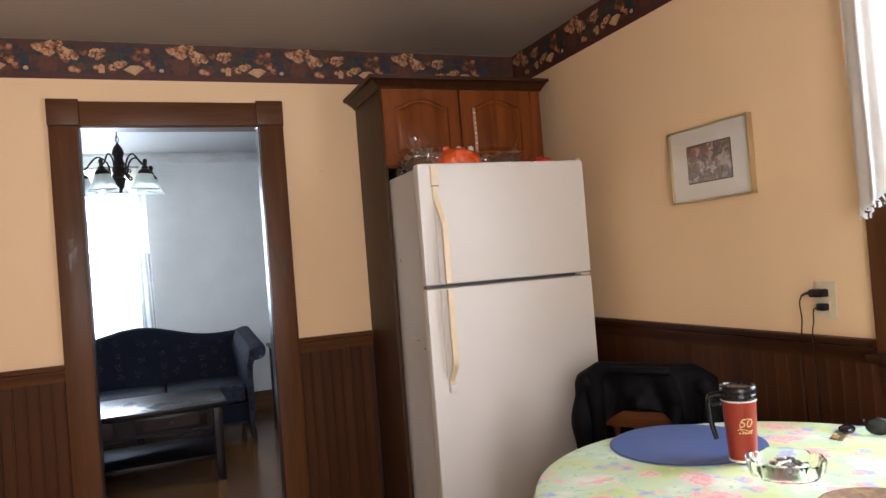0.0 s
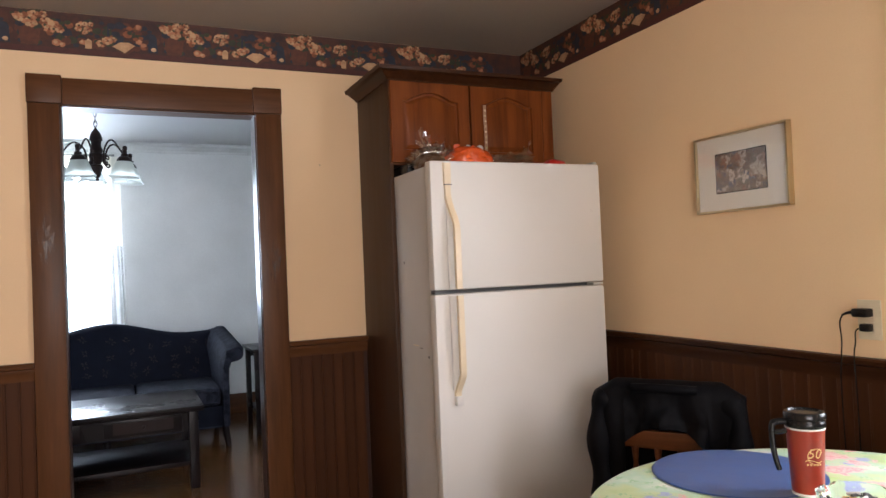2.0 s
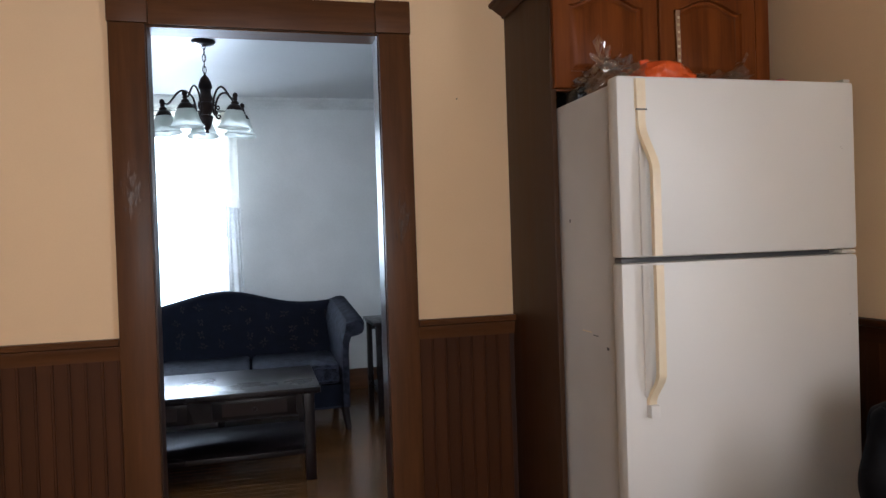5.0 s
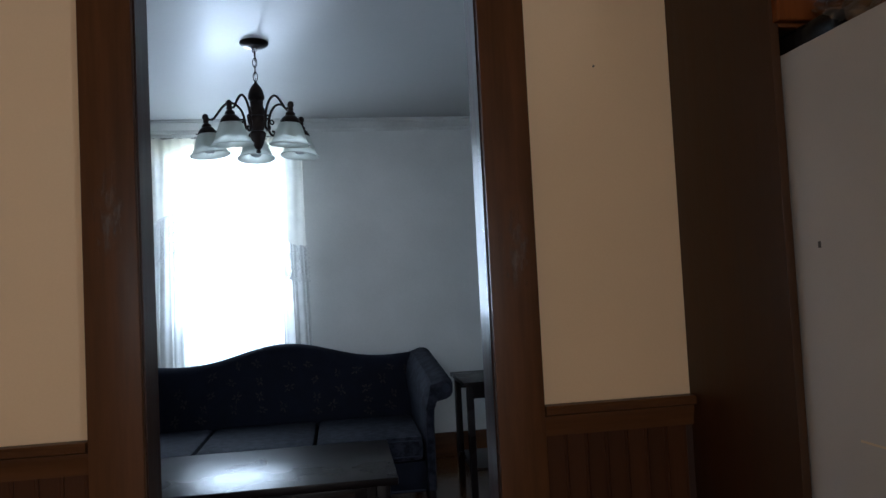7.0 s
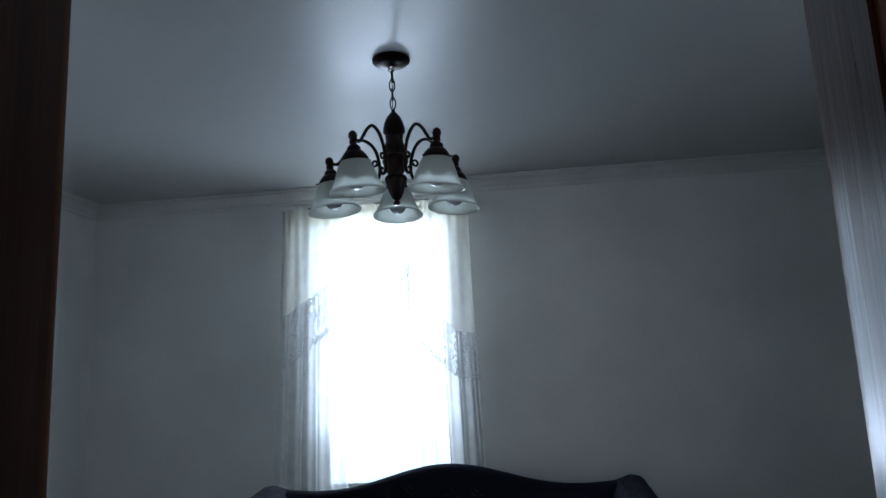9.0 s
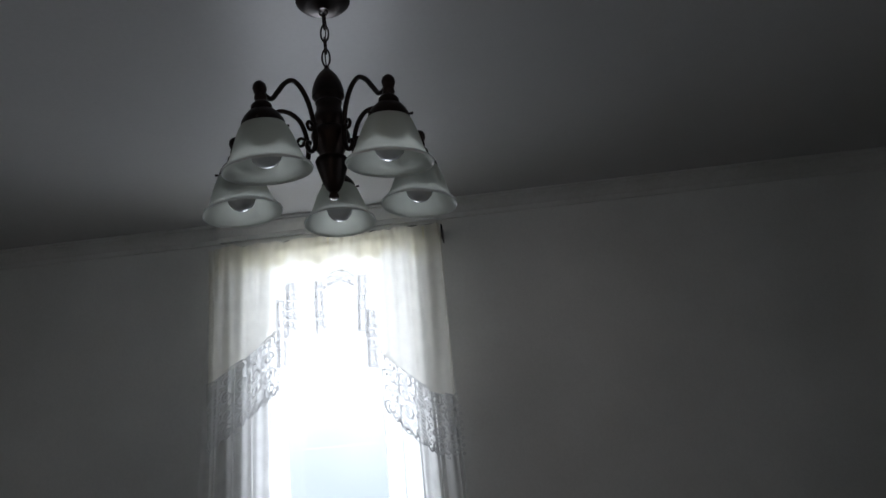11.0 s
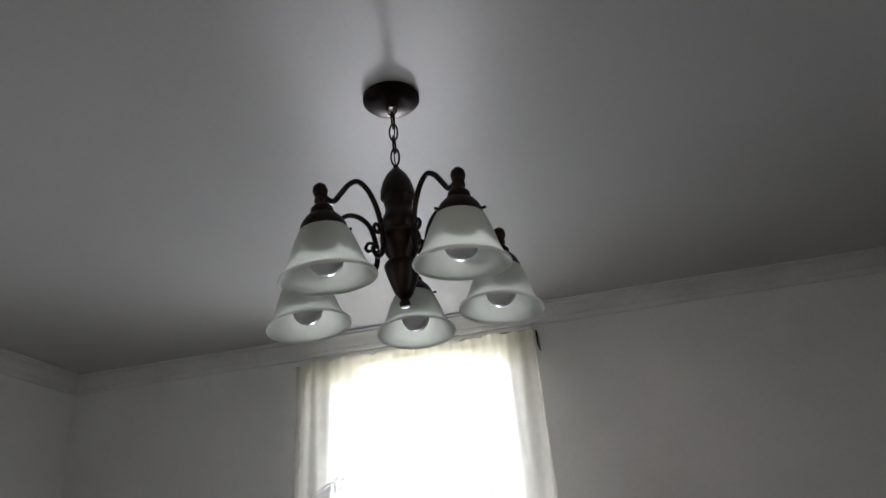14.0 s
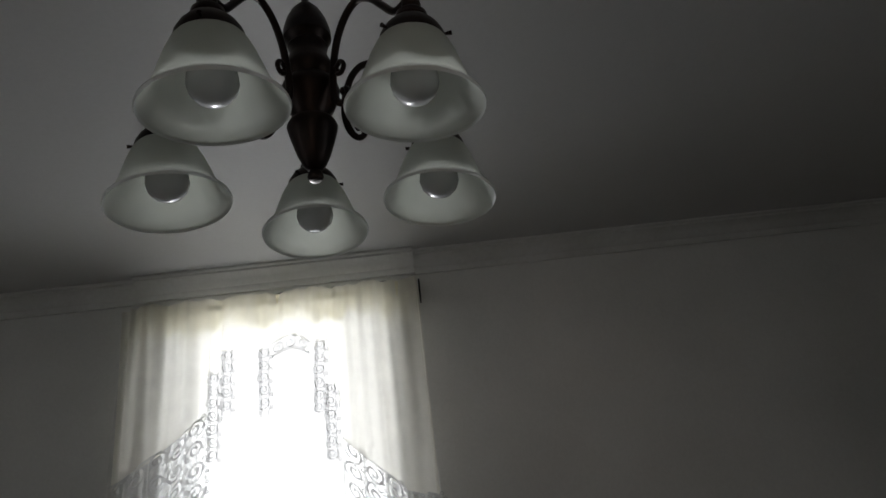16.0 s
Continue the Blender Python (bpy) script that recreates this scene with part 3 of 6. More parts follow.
# ---------------------------------------------------------------- doorway: lining, casings with corner blocks
door_frame = tagged(new("door_1"), "open doorway with dark stained wooden casing", "doorway", kind="structure")
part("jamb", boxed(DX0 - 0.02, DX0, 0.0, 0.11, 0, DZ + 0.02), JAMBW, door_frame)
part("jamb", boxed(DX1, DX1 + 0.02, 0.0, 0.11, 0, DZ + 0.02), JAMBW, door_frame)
part("head_jamb", boxed(DX0, DX1, 0.0, 0.11, DZ, DZ + 0.02), DARKX, door_frame)
for y0, y1, who in ((-0.022, -0.001, "kitchen"), (0.111, 0.128, "parlour")):
    yb0, yb1 = (y0 - 0.006, y1) if who == "kitchen" else (y0, y1 + 0.006)
    part("casing", boxed(DX0 - 0.122, DX0 - 0.004, y0, y1, 0, DZ + 0.006, bevel=0.003), DARKW, door_frame)
    part("casing", boxed(DX1 + 0.004, DX1 + 0.122, y0, y1, 0, DZ + 0.006, bevel=0.003), DARKW, door_frame)
    part("head_casing", boxed(DX0 + 0.008, DX1 - 0.008, y0, y1, DZ + 0.004, DZ + 0.118, bevel=0.003), DARKX, door_frame)
    for cx in (DX0 - 0.059, DX1 + 0.059):
        part("corner_block", boxed(cx - 0.066, cx + 0.066, yb0, yb1, DZ + 0.007, DZ + 0.128, bevel=0.004), DARKX, door_frame)
# smears of glare painted as pale colour over scuffed varnish


def glare_smear(name):
    m, n, l, b = nodes_of(name)
    tc, mp, nz, ln, fall, mul, cut, tr, mx = (n.new("ShaderNode" + k) for k in ("TexCoord", "Mapping", "TexNoise", "VectorMath", "MapRange", "Math", "MapRange", "BsdfTransparent", "MixShader"))
    mp.inputs["Scale"].default_value = (1.0, 1.0, 0.30)
    l.new(tc.outputs["Object"], mp.inputs["Vector"])
    l.new(mp.outputs[0], nz.inputs["Vector"])
    nz.inputs["Scale"].default_value, nz.inputs["Detail"].default_value, nz.inputs["Roughness"].default_value = 75, 7, 0.7
    ln.operation = "LENGTH"
    l.new(mp.outputs[0], ln.inputs[0])
    fall.inputs["From Min"].default_value, fall.inputs["From Max"].default_value = 0.012, 0.052
    fall.inputs["To Min"].default_value, fall.inputs["To Max"].default_value = 1.0, 0.62
    l.new(ln.outputs["Value"], fall.inputs[0])
    mul.operation = "MULTIPLY"
    l.new(nz.outputs[0], mul.inputs[0])
    l.new(fall.outputs[0], mul.inputs[1])
    cut.inputs["From Min"].default_value, cut.inputs["From Max"].default_value = 0.45, 0.62
    cut.inputs["To Max"].default_value = 0.5
    l.new(mul.outputs[0], cut.inputs[0])
    b.inputs["Base Color"].default_value = (0.17, 0.115, 0.085, 1)
    b.inputs["Roughness"].default_value = 0.32
    l.new(cut.outputs[0], mx.inputs[0])
    l.new(tr.outputs[0], mx.inputs[1])
    l.new(b.outputs[0], mx.inputs[2])
    l.new(mx.outputs[0], n["Material Output"].inputs[0])
    return m


GLARE = glare_smear("varnish_glare")
for cx, cz, hw, hh in ((DX0 - 0.062, 1.46, 0.050, 0.20), (DX1 + 0.072, 1.34, 0.042, 0.17)):
    part("glare_patch", boxed(-hw, hw, -0.0006, 0.0, -hh, hh), GLARE, door_frame, "glare smear painted over scuffed varnish", smooth=False, at=pose(cx, -0.0224, cz))
part("threshold", boxed(DX0, DX1, 0.0, 0.11, 0.0, 0.012, bevel=0.003), DARKX, door_frame)

# ---------------------------------------------------------------- kitchen wainscot
RAIL = 0.957
RAILP = [(0, RAIL - 0.075), (0.012, RAIL - 0.075), (0.014, RAIL - 0.050), (0.020, RAIL - 0.040), (0.020, RAIL - 0.026), (0.034, RAIL - 0.020), (0.036, RAIL - 0.006), (0.032, RAIL), (0, RAIL)]
moulding("trim_chair_rail", [("x", -4.3, DX0 - 0.122, 0.0, -1), ("x", DX1 + 0.122, -0.956, 0.0, -1)], RAILP, DARKX, "dark stained wooden chair rail", "chair rail")
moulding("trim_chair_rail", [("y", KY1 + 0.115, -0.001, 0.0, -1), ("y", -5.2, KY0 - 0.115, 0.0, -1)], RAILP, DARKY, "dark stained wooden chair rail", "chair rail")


def board_mesh(name, w, h, d, axis):
    """One beaded board, standing, with rounded edges; its face looks along -y or -x."""
    o = [(0.0003, 0), (w - 0.0003, 0), (w - 0.0003, d * 0.86), (w - 0.0014, d), (w - 0.0072, d), (w - 0.0080, d - 0.0010), (w - 0.0088, d), (0.0014, d), (0.0003, d * 0.86)]
    bm = bmesh.new()
    lo = [bm.verts.new((s, -t, 0) if axis == "y" else (-t, s, 0)) for s, t in o]
    hi = [bm.verts.new((v.co.x, v.co.y, h)) for v in lo]
    for i in range(len(o)):
        bm.faces.new((lo[i], lo[(i + 1) % len(o)], hi[(i + 1) % len(o)], hi[i]))
    bm.faces.new(hi)
    return mesh_of(name, bm, BEAD, smooth=False)


BW = 0.052
wains_n = structure("trim_wainscot_north", box(boxed(-4.3, DX0 - 0.123, -0.003, -0.0005, 0, RAIL - 0.07), DX1 + 0.123, -0.956, -0.003, -0.0005, 0, RAIL - 0.07), BEADGAP, "dark stained beadboard wainscot", "wainscot", False)
wains_e = structure("trim_wainscot_east", boxed(-0.003, -0.0005, -5.2, -0.004, 0, RAIL - 0.07), BEADGAP, "dark stained beadboard wainscot", "wainscot", False)
bn, be = board_mesh("board", BW, RAIL - 0.075, 0.008, "y"), board_mesh("board", BW, RAIL - 0.075, 0.008, "x")
x = DX0 - 0.124 - BW
while x > -4.3:
    piece("board", bn, wains_n, pose(x, -0.003, 0))
    x -= BW
x = DX1 + 0.124
while x + BW < -0.955:
    piece("board", bn, wains_n, pose(x, -0.003, 0))
    x += BW
y = -BW - 0.02
while y > -5.19:
    piece("board", be, wains_e, pose(-0.003, y, 0))
    y -= BW

# ---------------------------------------------------------------- wallpaper border under the kitchen ceiling
BZ0, BZ1 = 2.255, KC
BORDER = mat("burgundy_border_paper", (0.090, 0.028, 0.011), (0.026, 0.012, 0.013), rough=0.6, scale=16, fine=60, bump=0.03, contrast=0.5)
INK = [mat("print_" + n, c, c2, rough=0.6, scale=40, fine=150, bump=0.0, contrast=0.5) for n, c, c2 in (
    ("peach", (0.52, 0.24, 0.115), (0.27, 0.10, 0.045)), ("cream", (0.60, 0.39, 0.21), (0.36, 0.20, 0.095)), ("terracotta", (0.125, 0.038, 0.017), (0.06, 0.02, 0.010)),
    ("leaf", (0.045, 0.05, 0.02), (0.02, 0.025, 0.015)), ("rust", (0.30, 0.10, 0.035), (0.13, 0.042, 0.016)), ("ink_blue", (0.022, 0.030, 0.05), (0.012, 0.014, 0.022)),
    ("band", (0.085, 0.022, 0.016), (0.05, 0.013, 0.010)))]


def border_motifs():
    """One repeat of the printed still life, lying in the plane y = 0; 0.567 m long once stretched."""
    rnd = random.Random(5)
    bm = bmesh.new()
    depth = [0.0004]

    def poly(pts, ink):
        depth[0] += 0.000022
        f = bm.faces.new([bm.verts.new((px, -depth[0], pz)) for px, pz in pts])
        f.material_index = ink

    def spot(cx, cz, r, ink, k=9, squash=1.0):
        a0 = rnd.random() * 6
        poly([(cx + r * (0.85 + 0.3 * rnd.random()) * math.cos(a0 + math.tau * i / k), cz + squash * r * (0.85 + 0.3 * rnd.random()) * math.sin(a0 + math.tau * i / k)) for i in range(k)], ink)

    def flower(cx, cz, r):
        for q in range(3):
            a = rnd.random() * math.tau
            spot(cx + 1.15 * r * math.cos(a), cz + 1.15 * r * math.sin(a), r * 0.34, 3, 6)
        a0 = rnd.random() * math.tau
        for q in range(6):
            a = a0 + math.tau * q / 6
            spot(cx + 0.62 * r * math.cos(a), cz + 0.62 * r * math.sin(a), r * rnd.uniform(0.36, 0.50), (0, 1, 0, 4)[q % 4], 8)
        for q in range(7):
            a, d = rnd.random() * math.tau, 0.8 * r * rnd.random()
            spot(cx + d * math.cos(a), cz + d * math.sin(a), r * rnd.uniform(0.10, 0.20), rnd.choice((1, 4, 0, 2)), 6)
        spot(cx, cz, r * 0.16, 4, 6)

    poly([(0, 0.004), (0.46, 0.004), (0.46, 0.026), (0, 0.026)], 6)
    for i in range(110):
        spot(0.01 + rnd.random() * 0.44, 0.04 + rnd.random() * 0.11, 0.005 + 0.013 * rnd.random(), rnd.choice((3, 5, 5, 3, 5, 2, 4, 2)))
    poly([(0.018, 0.03), (0.068, 0.03), (0.078, 0.10), (0.010, 0.10)], 2)
    poly([(0.006, 0.094), (0.082, 0.094), (0.082, 0.101), (0.006, 0.101)], 2)
    for cx, cz, r in ((0.012, 0.148, 0.018), (0.03, 0.140, 0.024), (0.050, 0.122, 0.020), (0.058, 0.156, 0.018), (0.085, 0.162, 0.014), (0.095, 0.128, 0.022), (0.12, 0.112, 0.024), (0.104, 0.100, 0.018), (0.135, 0.100, 0.015)):
        flower(cx, cz, r)
    for cx, cz, r in ((0.125, 0.045, 0.015), (0.142, 0.038, 0.010), (0.205, 0.055, 0.011)):
        spot(cx, cz, r, 0)
        spot(cx - 0.003, cz + 0.002, r * 0.5, 1)
    for cx, cz, r in ((0.205, 0.125, 0.020), (0.222, 0.112, 0.014), (0.192, 0.112, 0.012), (0.232, 0.135, 0.010), (0.212, 0.098, 0.010)):
        flower(cx, cz, r)
    poly([(0.212, 0.028), (0.232, 0.028), (0.234, 0.062), (0.222, 0.072), (0.212, 0.06)], 1)
    for cx, cz, r in ((0.262, 0.055, 0.016), (0.282, 0.068, 0.018), (0.300, 0.075, 0.013)):
        flower(cx, cz, r)
    poly([(0.282, 0.085), (0.290, 0.085), (0.289, 0.13), (0.284, 0.13)], 5)
    poly([(0.298, 0.045), (0.338, 0.020), (0.372, 0.055), (0.352, 0.068), (0.322, 0.066)], 1)
    poly([(0.338, 0.020), (0.345, 0.012), (0.380, 0.046), (0.372, 0.055)], 2)
    for cx, cz, r in ((0.385, 0.075, 0.012), (0.40, 0.06, 0.010), (0.375, 0.085, 0.009), (0.392, 0.092, 0.008)):
        spot(cx, cz, r, rnd.choice((0, 4)))
    poly([(0.372, 0.105), (0.396, 0.105), (0.394, 0.122), (0.376, 0.122)], 2)
    spot(0.384, 0.138, 0.013, 4, squash=1.3)
    spot(0.384, 0.140, 0.008, 0, squash=1.4)
    poly([(0.415, 0.03), (0.448, 0.03), (0.444, 0.10), (0.43, 0.115), (0.418, 0.09)], 5)
    spot(0.434, 0.045, 0.009, 1)
    for v in bm.verts:
        v.co.x *= 0.567 / 0.46
    return mesh_of("motif", bm, INK, smooth=False)


bord_n = structure("trim_border_north", boxed(-4.3, -0.001, -0.0012, -0.0002, BZ0, BZ1 - 0.001), BORDER, "burgundy wallpaper border with flowers, pots and books", "wallpaper border", False)
bord_e = structure("trim_border_east", boxed(-0.0012, -0.0002, -5.2, -0.0015, BZ0, BZ1 - 0.001), BORDER, "burgundy wallpaper border with flowers, pots and books", "wallpaper border", False)
motif = border_motifs()
for k in range(9):
    piece("motif", motif, bord_n, pose(-2.43 + 0.567 * (k - 4), -0.0012, BZ0)) if -2.43 + 0.567 * (k - 3) < 0.01 else None
for k in range(8):
    piece("motif", motif, bord_e, pose(-0.0012, -0.02 - 0.567 * k, BZ0, 0, 0, -90))


# ---------------------------------------------------------------- tall fridge surround with two cupboard doors
cab = thing("fridge_cabinet", "dark oak wall cabinet with arched panel doors above a fridge", "cabinet", pose(0, 0, 0))
CF = -0.432                      # front of the carcass
part("side_panel", boxed(-0.957, -0.938, CF, -0.001, 0, 2.15, bevel=0.0015), PANELW, cab, "flat brown laminate side panel, shade in its colour")
part("side_panel", boxed(-0.120, -0.102, CF, -0.001, 1.745, 2.15, bevel=0.0015), CABW, cab)
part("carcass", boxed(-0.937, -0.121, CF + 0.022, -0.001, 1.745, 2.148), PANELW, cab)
part("face_frame", boxed(-0.937, -0.121, CF, CF + 0.021, 1.745, 2.148, bevel=0.001), CABX, cab)


def arch_door(x0, x1, z0, z1):
    """A raised-panel door with an arched top rail."""
    y0, y1, s = CF - 0.020, CF - 0.001, 0.058
    bm = bmesh.new()
    n = 24
    inner = [(x0 + s, z0 + s), (x1 - s, z0 + s)]
    top = [(x1 - s - (x1 - x0 - 2 * s) * i / n, z1 - s - 0.040 + 0.040 * (0.5 - 0.5 * math.cos(math.tau * min(max((i / n - 0.06) / 0.88, 0), 1))) ** 0.62) for i in range(n + 1)]
    ring = inner + top
    outer = [(x0, z0), (x1, z0)] + [(x1 - (x1 - x0) * i / n, z1) for i in range(n + 1)]
    rings = []
    cxx, czz = (x0 + x1) / 2, (z0 + z1) / 2
    for pts, y in ((outer, y1), (outer, y0 + 0.003), ([(px + (0.003 if px < (x0 + x1) / 2 else -0.003), pz + (0.003 if pz < (z0 + z1) / 2 else -0.003)) for px, pz in outer], y0), (ring, y0), ([(cxx + (px - cxx) * 0.975, czz + (pz - czz) * 0.975) for px, pz in ring], y0 + 0.011)):
        rings.append([bm.verts.new((px, y, pz)) for px, pz in pts])
    cx, cz = (x0 + x1) / 2, (z0 + z1) / 2
    for k, y in ((0.91, y0 + 0.012), (0.80, y0 + 0.002), (0.78, y0 + 0.001)):
        rings.append([bm.verts.new((cx + (px - cx) * k, y, cz + (pz - cz) * k)) for px, pz in ring])
    for a, b in zip(rings, rings[1:]):
        for i in range(len(a)):
            j = (i + 1) % len(a)
            bm.faces.new((a[i], a[j], b[j], b[i]))
    bm.faces.new(rings[-1])
    bm.faces.new(rings[0][::-1])
    return bm


left_door = part("door", arch_door(-0.950, -0.558, 1.752, 2.132), CABW, cab)
right_door = part("door", arch_door(-0.552, -0.162, 1.752, 2.132), CABW, cab)
for d, kx in ((left_door, -0.587), (right_door, -0.524)):
    part("knob", lathe([(0, 0), (0.009, 0), (0.007, 0.006), (0.007, 0.012), (0.015, 0.018), (0.016, 0.024), (0.010, 0.029), (0, 0.030)], 16), WHITEP, d, "round white knob",
         at=pose(kx, CF - 0.020, 1.822, 90, 0, 0))
part("filler", boxed(-0.158, -0.102, CF - 0.016, CF - 0.001, 1.746, 2.148, bevel=0.002), CABW, cab)
crown = bmesh.new()
CR = [(0, 2.118), (0.008, 2.118), (0.012, 2.127), (0.022, 2.133), (0.040, 2.146), (0.048, 2.152), (0.060, 2.154), (0.064, 2.169), (0, 2.169)]
n_cr = len(CR)
loops = [[crown.verts.new(f(s, z)) for s, z in CR] for f in (
    lambda s, z: (-0.957 - s, -0.002, z), lambda s, z: (-0.957 - s, CF - 0.02 - s, z), lambda s, z: (-0.100 + s * 0.35, CF - 0.02 - s, z), lambda s, z: (-0.100 + s * 0.35, -0.002, z))]
for a, b in zip(loops, loops[1:]):
    for i in range(n_cr):
        crown.faces.new((a[i], a[(i + 1) % n_cr], b[(i + 1) % n_cr], b[i]))
crown.faces.new(loops[0])
crown.faces.new(loops[3][::-1])
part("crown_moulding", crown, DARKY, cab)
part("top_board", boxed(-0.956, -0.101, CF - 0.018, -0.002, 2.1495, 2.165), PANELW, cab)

strip = thing("paper_strip", "narrow faded printed paper strip hanging on a cupboard door", "strip", pose(-0.482, CF - 0.0225, 1.79))
part("paper", sheet(lambda u, v: (-0.008 + 0.016 * u + 0.0012 * math.sin(v * 7), -0.001 - 0.004 * math.sin(v * 3.1) ** 2, 0.02 + 0.222 * v), 2, 14), STRIPP, strip)
for k in range(8):
    part("print_mark", boxed(-0.005 + 0.001 * (k % 3), 0.004, -0.0066, -0.0056, 0.035 + k * 0.025, 0.044 + k * 0.025), HANDLE if k % 2 else GOLDF, strip)

# ---------------------------------------------------------------- refrigerator
FX0, FX1, FY = -0.952, -0.147, -0.862
fridge = thing("refrigerator", "white top-freezer refrigerator with yellowed handles", "refrigerator", pose(0, 0, 0))
part("body", boxed(-0.933, FX1 - 0.004, FY + 0.072, -0.06, 0.03, 1.690, bevel=0.006), FRSIDE, fridge, "white pebbled steel body with side shade in its colour")
part("gasket", boxed(-0.930, FX1 - 0.010, FY + 0.058, FY + 0.071, 0.10, 1.685), GASKET, fridge)
freezer_door = part("freezer_door", boxed(FX0, FX1, FY, FY + 0.057, 1.190, 1.700, bevel=0.013), FRIDGE, fridge)
lower_door = part("lower_door", boxed(FX0, FX1, FY, FY + 0.057, 0.085, 1.176, bevel=0.013), FRIDGE, fridge)
part("kick_plate", boxed(FX0 + 0.03, FX1 - 0.03, FY + 0.05, FY + 0.07, 0.012, 0.080), GASKET, fridge)
part("hinge", boxed(FX1 - 0.055, FX1 - 0.004, FY + 0.004, FY + 0.055, 1.1772, 1.1888, bevel=0.002), HINGE, fridge)
part("hinge", boxed(FX1 - 0.030, FX1 - 0.004, FY + 0.010, FY + 0.06, 1.7005, 1.710, bevel=0.004), HINGE, fridge)
part("hinge", boxed(FX0 + 0.006, FX0 + 0.05, FY + 0.010, FY + 0.05, 1.1772, 1.1885, bevel=0.002), GASKET, fridge)
for fx in (FX0 + 0.06, FX1 - 0.06):
    part("foot", lathe([(0, 0), (0.02, 0), (0.02, 0.008), (0.008, 0.012), (0.008, 0.031), (0, 0.031)], 12, at=(fx, FY + 0.12, 0)), GASKET, fridge)
    part("foot", lathe([(0, 0), (0.02, 0), (0.02, 0.008), (0.008, 0.012), (0.008, 0.031), (0, 0.031)], 12, at=(fx, -0.12, 0)), GASKET, fridge)


def ease(t):
    t = min(max(t, 0.0), 1.0)
    return t * t * (3 - 2 * t)


def bow_handle(z_fix, z_end, material, owner, away):
    """A flat plastic bar: fixed flush at z_fix, bowing off the door, ending at z_end."""
    n, bm, rows = 26, bmesh.new(), []
    for i in range(n + 1):
        t = i / n
        z = z_fix + (z_end - z_fix) * t
        bow = ease((t - 0.24) / 0.30) if not away else ease((0.94 - t) / 0.22)
        out = 0.009 + 0.052 * bow
        w = 0.017 if t < 0.16 and not away else 0.0145
        cx = FX0 + 0.071 + (0.010 * bow if not away else 0.010 + 0.002 * bow)
        y0, y1 = FY - out, FY - out + 0.011
        rows.append([bm.verts.new(p) for p in ((cx - w, y1, z), (cx - w + 0.003, y0, z), (cx + w - 0.003, y0, z), (cx + w, y1, z))])
    for a, b in zip(rows, rows[1:]):
        for k in range(4):
            bm.faces.new((a[k], a[(k + 1) % 4], b[(k + 1) % 4], b[k]))
    bm.faces.new(rows[0])
    bm.faces.new(rows[-1][::-1])
    return part("handle", bm, material, owner, "yellowed cream plastic handle")


h1 = bow_handle(1.690, 1.196, HANDLE, freezer_door, False)
h2 = bow_handle(1.170, 0.755, HANDLE, lower_door, True)
part("handle_cap", boxed(FX0 + 0.066, FX0 + 0.096, FY - 0.024, FY, 0.742, 0.778, bevel=0.004), FRIDGE, h2)
part("groove", boxed(FX0 + 0.054, FX0 + 0.088, FY - 0.0096, FY - 0.0072, 1.602, 1.606), GASKET, h1)
part("handle_base", boxed(FX0 + 0.060, FX0 + 0.080, FY - 0.010, FY - 0.0005, 1.196, 1.560, bevel=0.004), FRIDGE, freezer_door)
part("handle_base", boxed(FX0 + 0.060, FX0 + 0.080, FY - 0.010, FY - 0.0005, 0.80, 1.170, bevel=0.004), FRIDGE, lower_door)

for yy, zz, w, h in ((-0.60, 0.955, 0.030, 0.004), (-0.66, 0.948, 0.016, 0.003), (-0.735, 0.915, 0.007, 0.009), (-0.50, 1.30, 0.004, 0.012)):
    part("scuff", boxed(-0.9338, -0.9331, yy - w, yy + w, zz, zz + h), HANDLE if w > 0.02 else GASKET, fridge, "small dark scuff")
for xx, zz in ((-0.205, 1.50), (-0.20, 1.495), (-0.185, 0.99)):
    part("scuff", boxed(xx, xx + 0.006, FY - 0.0007, FY - 0.0001, zz, zz + 0.003), FRSIDE, fridge)

# groceries on top of the fridge
TOP = 1.690
bag = thing("bread_bag", "clear plastic bag of brown bread lying on a fridge", "food bag", pose(-0.84, -0.60, TOP))
part("bread", blob(0.060, 0.10, 0.046, 0.12, 5, (0, 0, 0.003), seed=1), BREAD, bag)
part("film", blob(0.085, 0.14, 0.062, 0.45, 12, (0.005, 0, 0.001), seed=2, sub=4), FILM, bag, "crinkled clear plastic film")
for k in range(5):
    part("film_fold", sheet(lambda u, v, k=k: (-0.045 + 0.034 * k + 0.05 * (u - 0.5) + 0.014 * math.sin(v * 4 + k), -0.05 + 0.02 * k + 0.022 * math.sin(u * 7 + k * 2) * v, 0.070 + (0.060 + 0.018 * (k * 7 % 4)) * v * (0.75 + 0.25 * math.sin(u * 5 + k)) + 0.007 * math.sin(u * 23 + v * 9 + k)), 12, 8), FILM, bag)
orange = thing("snack_bag", "crumpled bright orange snack bag on a fridge", "food bag", pose(-0.665, -0.62, TOP, 0, 0, 12))
part("pouch", blob(0.108, 0.11, 0.064, 0.20, 4.5, seed=4, sub=4), ORANGE, orange)
part("print_patch", sheet(lambda u, v: (-0.02 + 0.085 * u, -0.108 + 0.030 * u * u + 0.022 * v, 0.018 + 0.034 * v + 0.012 * math.sin(u * 5)), 10, 4), WHITEP, orange, "pale printed band")
part("seam", sheet(lambda u, v: (-0.06 + 0.13 * u, 0.02 + 0.006 * math.sin(u * 21), 0.098 + 0.018 * v + 0.008 * math.sin(u * 9)), 16, 2), ORANGE, orange)
clear = thing("produce_bag", "crinkled clear plastic bag lying on a fridge", "food bag", pose(-0.46, -0.60, TOP))
